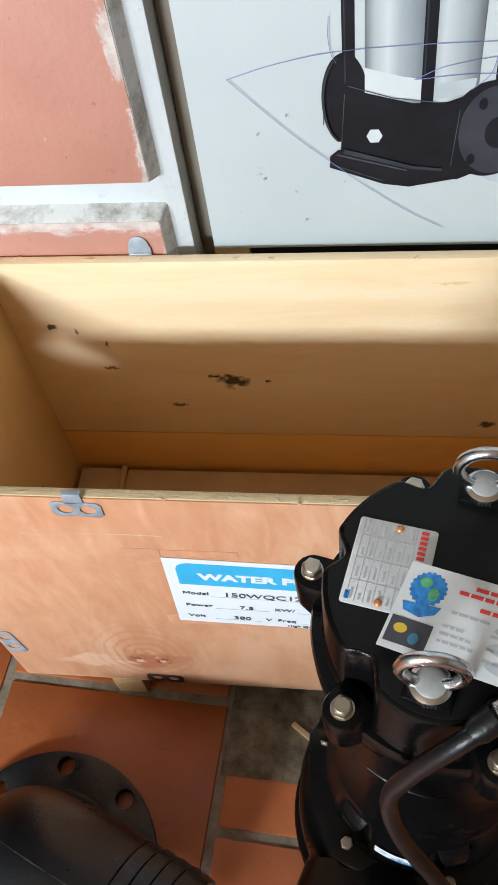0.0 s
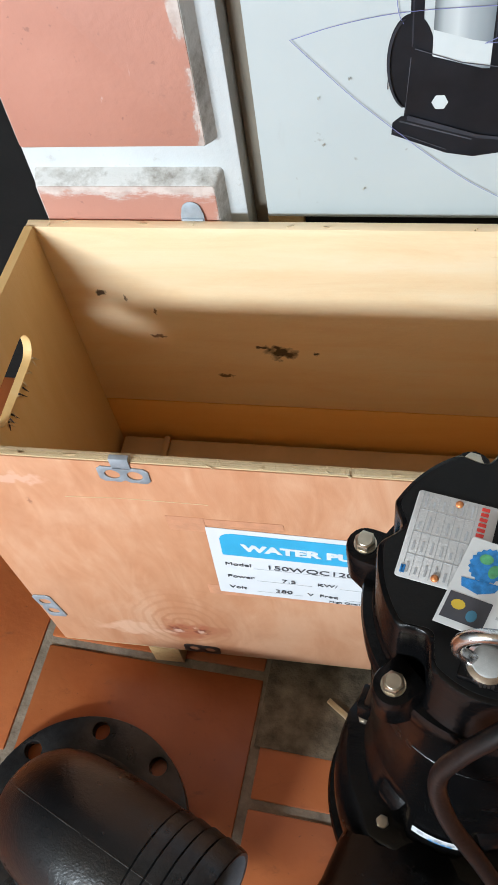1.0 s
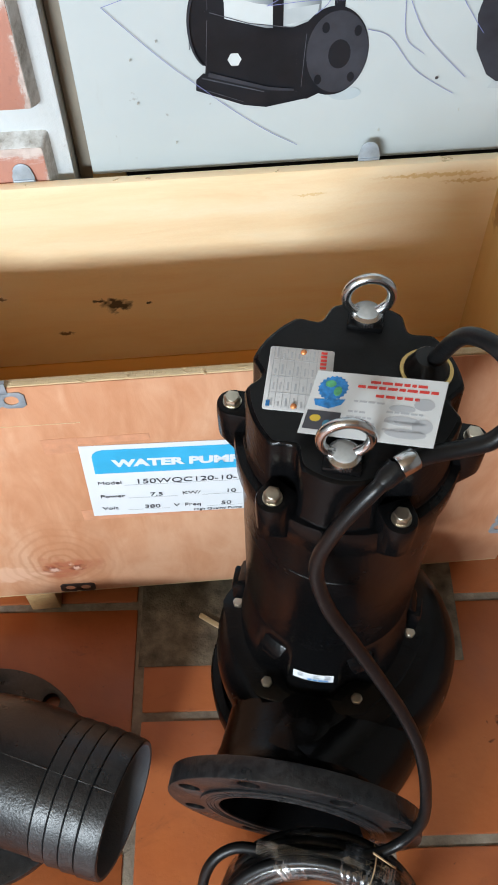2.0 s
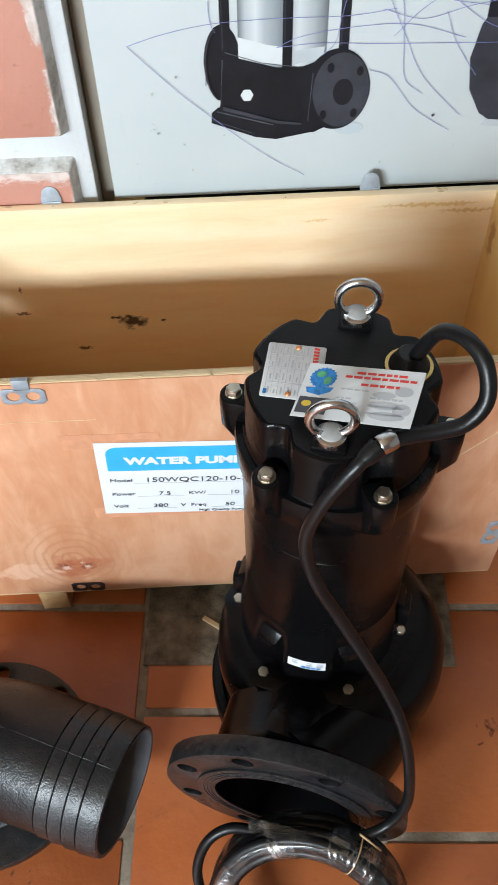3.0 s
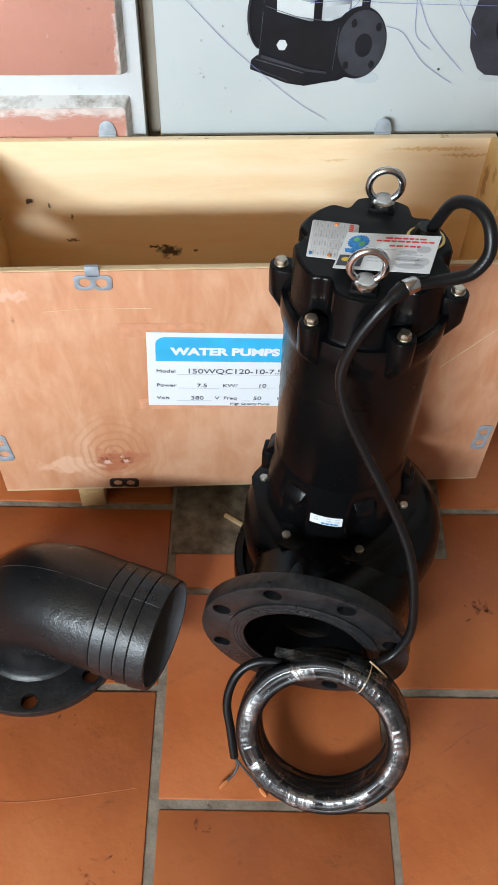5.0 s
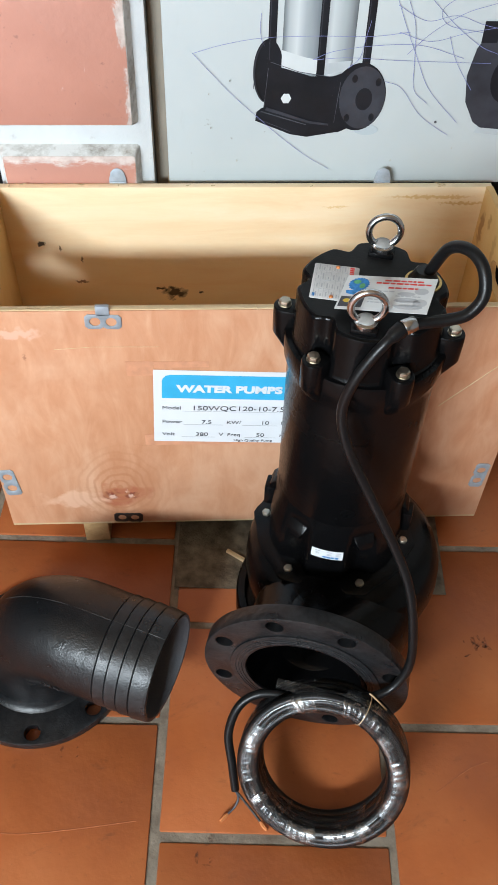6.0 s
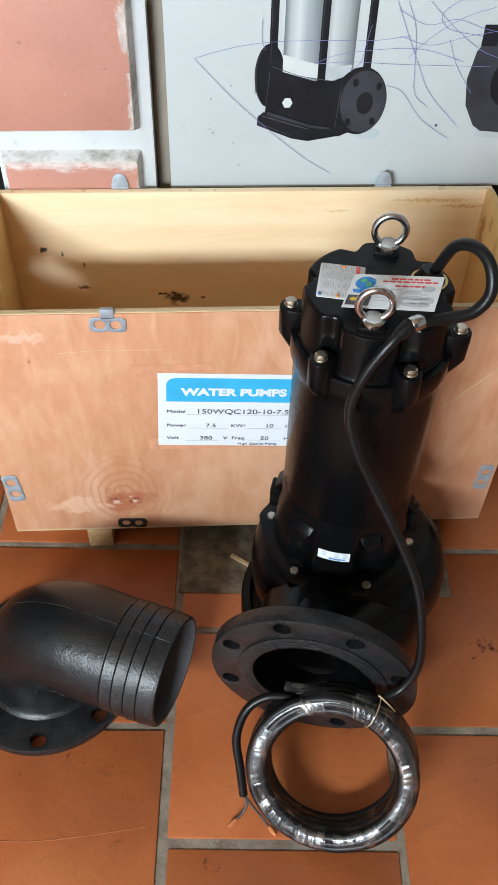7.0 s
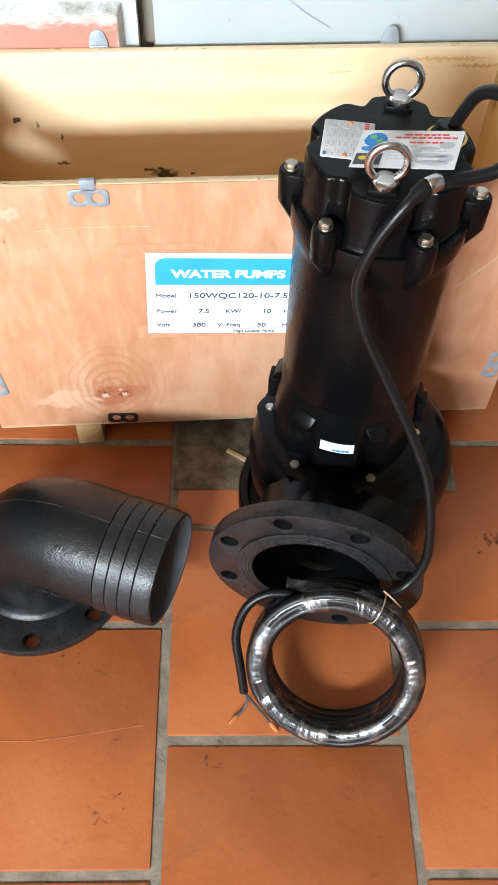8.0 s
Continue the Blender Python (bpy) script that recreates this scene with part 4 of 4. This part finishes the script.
def plate_mark(name, x0, x1, y0, y1, material):
    part(name, box(x0, x1, y0, y1, 0.0009, 0.0011, 0), material, name_plate, "", 0, np_local)


for k in range(6):
    plate_mark("brand_bar", 0.0140, 0.0185, 0.0250 - 0.0035 * k, 0.0272 - 0.0035 * k, RED_INK)
for x in (-0.0205, -0.0155, -0.0105, -0.0050, 0.0005, 0.0060, 0.0115):
    plate_mark("ruled_line", x, x + 0.0003, -0.0275, 0.0275, GREY_INK)
for y in (-0.014, 0.001, 0.0165):
    plate_mark("ruled_line", -0.0205, 0.0115, y, y + 0.0003, GREY_INK)
rng = random.Random(9)
for x in (-0.0185, -0.0135, -0.008, -0.0025, 0.003, 0.0085):
    for y in (-0.026, -0.0115, 0.003, 0.0185):
        plate_mark("text_bar", x, x + 0.0013, y, y + 0.004 + 0.006 * rng.random(), GREY_INK)
plate_mark("text_bar", 0.0145, 0.0165, -0.020, 0.003, GREY_INK)
plate_mark("mark", 0.015, 0.019, -0.027, -0.0225, GREY_INK)
plate_mark("mark", -0.0215, -0.0188, -0.0265, -0.0215, BLUE_INK)
for x, y in ((0.001, 0.0255), (-0.0015, -0.025)):
    part("rivet", lathe([(0.0024, 0.0006), (0.0022, 0.0016), (0.0012, 0.0024), (0.0001, 0.0026)], 16), COPPER, name_plate, "copper rivet", 40, np_local @ Matrix.Translation((x, y, 0)))

# power cable: gland, loop, ferrule and the long run down to the coil
to_pump = pump.matrix_world.inverted()
LOOP = [(0.545, -0.122, 0.624), (0.550, -0.126, 0.648), (0.559, -0.137, 0.680), (0.571, -0.158, 0.694), (0.582, -0.178, 0.688), (0.584, -0.194, 0.667), (0.571, -0.201, 0.650), (0.551, -0.2025, 0.644), (0.531, -0.204, 0.6425), (0.511, -0.2095, 0.6440)]
RUN = [(0.511, -0.2095, 0.6440), (0.489, -0.224, 0.634), (0.465, -0.232, 0.597), (0.454, -0.237, 0.555), (0.463, -0.249, 0.512), (0.486, -0.262, 0.463), (0.511, -0.279, 0.415), (0.531, -0.294, 0.374),
       (0.547, -0.314, 0.335), (0.556, -0.336, 0.285), (0.559, -0.352, 0.228), (0.546, -0.362, 0.192), (0.525, -0.369, 0.179), (0.500, -0.372, 0.180)]
cable = part("power_cable", sweep(spline(RUN), 0.0056, 16), RUBBER, pump, "thick black rubber cable")
part("cable_loop", sweep(spline(LOOP), 0.0062, 16), RUBBER, cable, "heat-shrunk cable loop")
for c in (cable, *cable.children):
    c.data.transform(to_pump)
g = to_pump @ Vector((0.545, -0.122, 0.627))
part("gland", lathe([(0.0165, 0.0), (0.0165, 0.004), (0.0145, 0.006), (0.0115, 0.014), (0.0096, 0.016)], 32), RUBBER, pump, "rubber cable gland", 40, Matrix.Translation(g))
part("gland_ring", lathe([(0.0168, 0.0), (0.0195, 0.0), (0.0195, 0.0022), (0.0168, 0.0022), (0.0168, 0.0)], 36, caps=False), make_metal("brass", (0.62, 0.42, 0.16), 0.3), pump, "brass gland ring", 40, Matrix.Translation(g))
fa, fb = to_pump @ Vector((0.5055, -0.2130, 0.6430)), to_pump @ Vector((0.5185, -0.2070, 0.6442))
part("ferrule", sweep([fa, fa.lerp(fb, 0.08), fa.lerp(fb, 0.5), fa.lerp(fb, 0.92), fb], [0.0072, 0.0080, 0.0082, 0.0080, 0.0072], 24), CHROME, cable, "steel crimp ferrule")
fa, fb = to_pump @ Vector((0.4935, -0.2210, 0.6375)), to_pump @ Vector((0.5055, -0.2130, 0.6430))
part("boot", sweep([fa, fa.lerp(fb, 0.3), fb], [0.0060, 0.0076, 0.0082], 20), RUBBER, cable)

# ---- the coil of spare cable, leaning on the flange ----
T = radians(55)
up = Vector((0.27 * math.cos(T), 0.963 * math.cos(T), math.sin(T)))
across = Vector((0.963, -0.27, 0))
facing = across.cross(up)
CO = Vector((0.4575, -0.4215, 0.0995))
coil = thing("cable_coil", Matrix.Translation((CO.x, CO.y - 0.06, 0)), "coil of black cable wrapped in clear film, leaning on the flange", "cable coil")
home = coil.matrix_world.inverted()
rng = random.Random(2)


def coil_point(a, r, h):
    return home @ (CO + across * (r * math.cos(a)) + up * (r * math.sin(a)) + facing * h)


for r, h in [(0.0866 + 0.0076 * i + 0.0006 * (j % 2), -0.0180 + 0.0120 * j) for i in range(3) for j in range(4)]:
    ph, w = rng.uniform(0, 6), rng.uniform(0.0004, 0.0010)
    part("cable_turn", sweep([coil_point(2 * math.pi * i / 72, r + w * math.sin(2 * 2 * math.pi * i / 72 + ph), h + w * math.cos(3 * 2 * math.pi * i / 72 + ph)) for i in range(72)], 0.0062, 12, True), RUBBER, coil)
# film sleeve: a rounded skin round the bundle, with folds
bm = bmesh.new()
rows = []
N, K = 220, 40
for i in range(N):
    a = 2 * math.pi * i / N
    row = []
    for k in range(K):
        b = 2 * math.pi * k / K
        rr, hh = 0.0140 * abs(math.cos(b)) ** 0.6 * math.copysign(1, math.cos(b)), 0.0268 * abs(math.sin(b)) ** 0.6 * math.copysign(1, math.sin(b))
        fold = 0.0008 * noise.noise(Vector((a * 5, k * 0.2, 1.7))) + 0.0006 * noise.noise(Vector((a * 30 + k * 0.35, k * 0.16, 5.1))) * max(0, 0.25 + noise.noise(Vector((a * 2.2, 3.3, 0))))
        dip = 1 - 0.07 * (0.5 - 0.5 * math.cos(6 * b)) - 0.03 * math.cos(2 * b)
        row.append(bm.verts.new(coil_point(a, 0.0945 + rr * (dip + fold * 40), hh * (dip + fold * 40))))
    rows.append(row)
for i in range(N):
    for k in range(K):
        bm.faces.new((rows[i][k], rows[i][(k + 1) % K], rows[(i + 1) % N][(k + 1) % K], rows[(i + 1) % N][k]))
part("film_wrap", bm, FILM, coil, "clear wrinkled stretch film", 60)
# overlapping turns of film, creased across the bundle
rng = random.Random(6)
for start, span, rough in ((-24, 74, 0.45), (54, 30, 1.0), (104, 16, 1.1), (150, 50, 0.5), (214, 34, 1.2), (250, 26, 0.6), (282, 40, 1.0)):
    bm = bmesh.new()
    rows = []
    for i in range(61):
        a = radians(start + span * i / 60)
        row = []
        for k in range(23):
            crease = rough * (0.0013 * noise.noise(Vector((a * 34 + k * 0.12, start, 0.5))) + 0.0009 * noise.noise(Vector((a * 90 - k * 0.2, start + k * 0.09, 2.5))))
            b = radians(-65 + 250 * k / 22 + 30 * (i / 60 - 0.5))
            rr, hh = 0.0147 * abs(math.cos(b)) ** 0.6 * math.copysign(1, math.cos(b)), 0.0276 * abs(math.sin(b)) ** 0.6 * math.copysign(1, math.sin(b))
            row.append(bm.verts.new(coil_point(a + 0.03 * math.sin(b * 2), 0.0945 + rr + crease * math.cos(b), hh + crease * math.sin(b))))
        rows.append(row)
    for r0, r1 in zip(rows[:-1], rows[1:]):
        for k in range(22):
            bm.faces.new((r0[k], r0[k + 1], r1[k + 1], r1[k]))
    part("film_turn", bm, FILM_FOLDED, coil, "creased overlap of clear film", 60)
LEAD = [(0.500, -0.372, 0.180), (0.466, -0.374, 0.182), (0.419, -0.362, 0.168), (0.380, -0.350, 0.152), (0.352, -0.358, 0.135), (0.338, -0.378, 0.100), (0.342, -0.404, 0.063), (0.346, -0.426, 0.029)]
lead = part("cable_tail", sweep([home @ p for p in spline(LEAD)], 0.0058, 14), RUBBER, coil, "loose cable end")
for pts, tone in (([(0.346, -0.426, 0.029), (0.350, -0.434, 0.020), (0.345, -0.442, 0.010), (0.336, -0.449, 0.006)], INK), ([(0.346, -0.426, 0.029), (0.356, -0.436, 0.020), (0.370, -0.450, 0.008), (0.378, -0.460, 0.005)], WORN)):
    wire = part("wire", sweep([home @ p for p in spline(pts)], 0.0016, 8), tone, coil)
    tip, way = Vector(pts[-1]), (Vector(pts[-1]) - Vector(pts[-2])).normalized()
    part("copper_strands", sweep([home @ tip, home @ (tip + way * 0.006), home @ (tip + way * 0.014)], [0.0017, 0.0034, 0.0020], 7), COPPER, wire, "bare copper strands")
# film flaps and a tie at the top
for k, (u0, u1) in enumerate(((-0.075, -0.02), (-0.03, 0.03))):
    bm = bmesh.new()
    cells = []
    for i in range(9):
        u = u0 + (u1 - u0) * i / 8
        cells.append([bm.verts.new(home @ (CO + across * u + up * (0.1025 + 0.0035 * j + 0.006 * noise.noise(Vector((u * 90, j * 2, k)))) + facing * (0.026 - 0.006 * j + 0.005 * noise.noise(Vector((u * 70, j, 7 + k)))))) for j in range(3)])
    for a, b in zip(cells[:-1], cells[1:]):
        for j in range(2):
            bm.faces.new((a[j], b[j], b[j + 1], a[j + 1]))
    part("film_flap", bm, FILM_FOLDED, coil, "loose film edge", 60)
part("tie", sweep([coil_point(radians(68), 0.0945 + 0.0190 * math.cos(b), 0.0285 * math.sin(b)) for b in (2 * math.pi * i / 24 for i in range(24))], 0.0006, 6, True), CARTON, coil, "thin white tie")
part("tie_end", sweep([home @ p for p in spline([(0.512, -0.372, 0.190), (0.522, -0.378, 0.182), (0.534, -0.384, 0.168)])], 0.0012, 6), CARTON, coil)

# ---- the elbow with its flange and hose tail ----
elbow = thing("pipe_elbow", pose(0.066, -0.218, 0, 0, 0, -22.8), "black cast iron discharge elbow with a barbed hose tail", "pipe elbow")
holes = [ring_pts(0.0112, 20, 0.1155 * math.cos(radians(22.8 + 45 * k)), 0.1155 * math.sin(radians(22.8 + 45 * k))) for k in range(8)]
part("base_flange", plate(ring_pts(0.133, 80), [ring_pts(0.066, 48), *holes], 0.015, 0.0012), CAST, elbow, "flat flange with eight bolt holes")
line, radii = [], []
for z, r in ((0.0152, 0.0880), (0.018, 0.0835), (0.023, 0.0800), (0.034, 0.0785), (0.054, 0.0780)):
    line.append(Vector((0, 0, z)))
    radii.append(r)
for i in range(1, 15):
    a = math.pi / 2 * i / 14
    line.append(Vector((0.078 - 0.078 * math.cos(a), 0, 0.054 + 0.0775 * math.sin(a))))
    radii.append(0.0780 - 0.0016 * i / 14 - 0.003 * math.sin(2 * a))
s = 0.082
for x, r in ((0.100, 0.0762), (0.1350, 0.0750), (0.1360, 0.0740), (0.1376, 0.0764), (0.1517, 0.0750), (0.1527, 0.0740), (0.1543, 0.0766), (0.1685, 0.0750), (0.1695, 0.0740), (0.1711, 0.0766),
             (0.1855, 0.0750), (0.1865, 0.0740), (0.1882, 0.0762), (0.2060, 0.0746), (0.2100, 0.0736), (0.2110, 0.0722)):
    line.append(Vector((x, 0, 0.1315)))
    radii.append(r)
part("bend", sweep(line, radii, 64, caps=False), CAST, elbow, "", 32)
bore = [(0.2110, 0.0722), (0.2104, 0.0690), (0.206, 0.0680), (0.12, 0.0630), (0.07, 0.058)]
part("bore", sweep([Vector((x, 0, 0.1315)) for x, _ in bore], [r for _, r in bore], 64, caps=False), CAST_IN, elbow, "grey bore", 32)
crown = []
for k in range(8, len(line) - 1):
    d = (line[k + 1] - line[k - 1]).normalized()
    crown.append(line[k] + Vector((-d.z, 0, d.x)) * (radii[k] - 0.0003 + 0.0002 * math.sin(k * 2.3)))
part("mould_seam", sweep(crown, [0.0006 + 0.0003 * math.sin(k * 1.7) for k in range(len(crown))], 6), WORN, elbow, "rubbed mould seam")
for k in range(3):
    part("cast_mark", sweep([Vector((0.060 + 0.010 * k, -0.0772, 0.122)), Vector((0.064 + 0.010 * k, -0.0776, 0.126)), Vector((0.067 + 0.010 * k, -0.0770, 0.120))], 0.0011, 6), CAST, elbow)

# ---- the visiting card on the pump ----
ex = Vector((0.0800, -0.0331, 0.0193)).normalized()
ey = Vector((0.0203, 0.0537, 0.0016))
ey = (ey - ex * ey.dot(ex)).normalized()
ez = ex.cross(ey)
card_m = Matrix.Translation((0.4965, -0.1665, 0.6475)) @ Matrix((ex, ey, ez)).transposed().to_4x4()
card = part("visiting_card", plate(rect(-0.046, 0.046, -0.0275, 0.0275), (), 0.0004), CARD, None, "", 0)
card.matrix_world = card_m
tagged(card, "glossy white visiting card propped on the pump lid", "card")


def card_shape(name, pts, material, layer=0):
    part(name, plate(pts, (), 0.0001), material, card, "", 0, Matrix.Translation((0, 0, 0.0005 + 0.0001 * layer)))


gear = [((0.0098 if i % 2 else 0.0110) * math.cos(math.pi * i / 20) - 0.031, (0.0098 if i % 2 else 0.0110) * math.sin(math.pi * i / 20) + 0.013) for i in range(40)]
card_shape("globe", gear, BLUE_INK)
card_shape("globe_land", ring_pts(0.004, 12, -0.0335, 0.0165, 0.0032), GREEN_INK, 1)
card_shape("globe_land", ring_pts(0.003, 12, -0.0270, 0.0105, 0.0042), GREEN_INK, 1)
card_shape("cupped_base", [(-0.042, 0.002), (-0.020, 0.004), (-0.022, -0.001), (-0.030, -0.005), (-0.040, -0.003)], BLUE_INK, 1)
card_shape("photo", rect(-0.044, -0.020, -0.0235, -0.0075), INK)
card_shape("photo_patch", ring_pts(0.004, 10, -0.037, -0.014, 0.003), make_plain("yellow_ink", (0.6, 0.42, 0.05), 0.5), 1)
card_shape("photo_patch", ring_pts(0.003, 10, -0.028, -0.018, 0.0035), make_plain("teal_ink", (0.06, 0.2, 0.3), 0.5), 1)
for x0, x1, y in ((-0.006, 0.034, 0.0200), (-0.014, 0.042, 0.0155), (0.000, 0.030, 0.0085)):
    x = x0
    while x < x1 - 0.002:
        w = rng.uniform(0.003, 0.008)
        card_shape("text_bar", rect(x, min(x + w, x1), y, y + 0.0024), RED_INK)
        x += w + 0.0012
for x0, x1, y in ((-0.014, 0.008, 0.003), (-0.016, -0.004, -0.006), (-0.016, 0.004, -0.0105), (0.010, 0.036, -0.0035), (0.010, 0.040, -0.011), (0.010, 0.034, -0.018), (-0.016, 0.004, -0.015)):
    x = x0
    while x < x1 - 0.002:
        w = rng.uniform(0.002, 0.006)
        card_shape("text_bar", rect(x, min(x + w, x1), y, y + 0.0016), GREY_INK)
        x += w + 0.0010
for x, y, a, b in ((0.034, 0.006, 0.007, 0.005), (0.020, 0.001, 0.009, 0.003), (0.022, -0.009, 0.012, 0.004), (0.036, -0.012, 0.007, 0.006), (0.026, -0.019, 0.014, 0.004)):
    card_shape("photo_patch", ring_pts(a, 16, x, y, b), GREY_INK)

# ---- things on the floor ----
sheet = part("cement_board", plate([(-0.218, -0.20), (0.218, -0.20), (0.222, 0.22), (-0.216, 0.22)], (), 0.0022, 0.0006), CEMENT, None, "", 30)
sheet.matrix_world = pose(0.489, 0.092, 0.0003, 0, 0, -3.5)
tagged(sheet, "thin weathered grey cement sheet under the pump", "sheet")
chip = part("wood_splinter", box(-0.021, 0.021, -0.0035, 0.0035, 0.0, 0.005, 0.0012), PINE, None, "", 30)
chip.matrix_world = pose(0.362, -0.041, 0.0026, 0, 0, -36)
tagged(chip, "pale broken wood splinter on the floor", "wood chip")


def stain(x, y, size, seed, n=7):
    r = random.Random(seed)
    ob = thing("floor_stain", pose(x, y, 0.0003), "dark dried smudge on a floor tile", "stain")
    for k in range(n):
        cx, cy, s, t, sh = r.gauss(0, size * 0.6), r.gauss(0, size * 0.35), size * r.uniform(0.10, 0.34), r.uniform(0, 3.1), r.uniform(0.2, 0.5)
        pts = []
        for i in range(14):
            a, q = 2 * math.pi * i / 14, s * r.uniform(0.6, 1.1)
            px, py = q * math.cos(a), q * sh * math.sin(a)
            pts.append((cx + px * math.cos(t) - py * math.sin(t), cy + px * math.sin(t) + py * math.cos(t)))
        part("smudge", plate(pts, (), 0), STAIN, ob, "", 0)


SCRATCH = make_plain("tile_scratch", (0.42, 0.15, 0.065), 0.8, 0.3, 90)
def make_stain():
    m = Mat("dried_dirt", (0.09, 0.032, 0.018), 0.7)
    m.put(m.b.inputs["Alpha"], m.ramp(m.noise(140, 5, rough=0.7), (0.40, 0.0), (0.62, 0.7)))
    return m.m


STAIN = make_stain()
stain(0.728, -0.212, 0.032, 3, 12)
stain(0.172, -0.545, 0.022, 5, 7)
stain(0.300, -0.500, 0.026, 8, 6)
stain(0.12, -0.355, 0.018, 11, 5)

for pts in (((-0.02, -0.455, 0.0002), (0.06, -0.463, 0.0002), (0.13, -0.460, 0.0002), (0.215, -0.452, 0.0002)), ((0.62, -0.43, 0.0002), (0.67, -0.40, 0.0002), (0.70, -0.39, 0.0002))):
    mark = part("floor_scratch", sweep(spline(pts, 6), 0.0004, 5), SCRATCH, None, "", 0)
    tagged(mark, "faint pale scratch on a terracotta tile", "scratch", "scratches on the floor")

# ---- floor tiles ----
bm = box(-TILE / 2, TILE / 2, -TILE / 2, TILE / 2, -0.012, 0.0, 0.0025, 2)
proto = part("tile", bm, TERRA, floor)
mesh = proto.data
bpy.data.objects.remove(proto)
rng = random.Random(1)
for i in range(-7, 8):
    for j in range(-9, 8):
        x, y = (i + 0.5) * PITCH, (j + 0.5) * PITCH + (PITCH / 2 if i % 2 else 0)
        p = AX @ Vector((x, y, 0))
        if not (-2.25 < p.x < 2.55 and -3.2 < p.y < 1.6):
            continue
        ob = new("tile", mesh)
        ob.parent = floor
        ob.matrix_world = AX @ pose(x + rng.uniform(-0.001, 0.001), y + rng.uniform(-0.001, 0.001), rng.uniform(-0.0008, 0.0), rng.uniform(-0.15, 0.15), rng.uniform(-0.15, 0.15), rng.uniform(-0.3, 0.3))
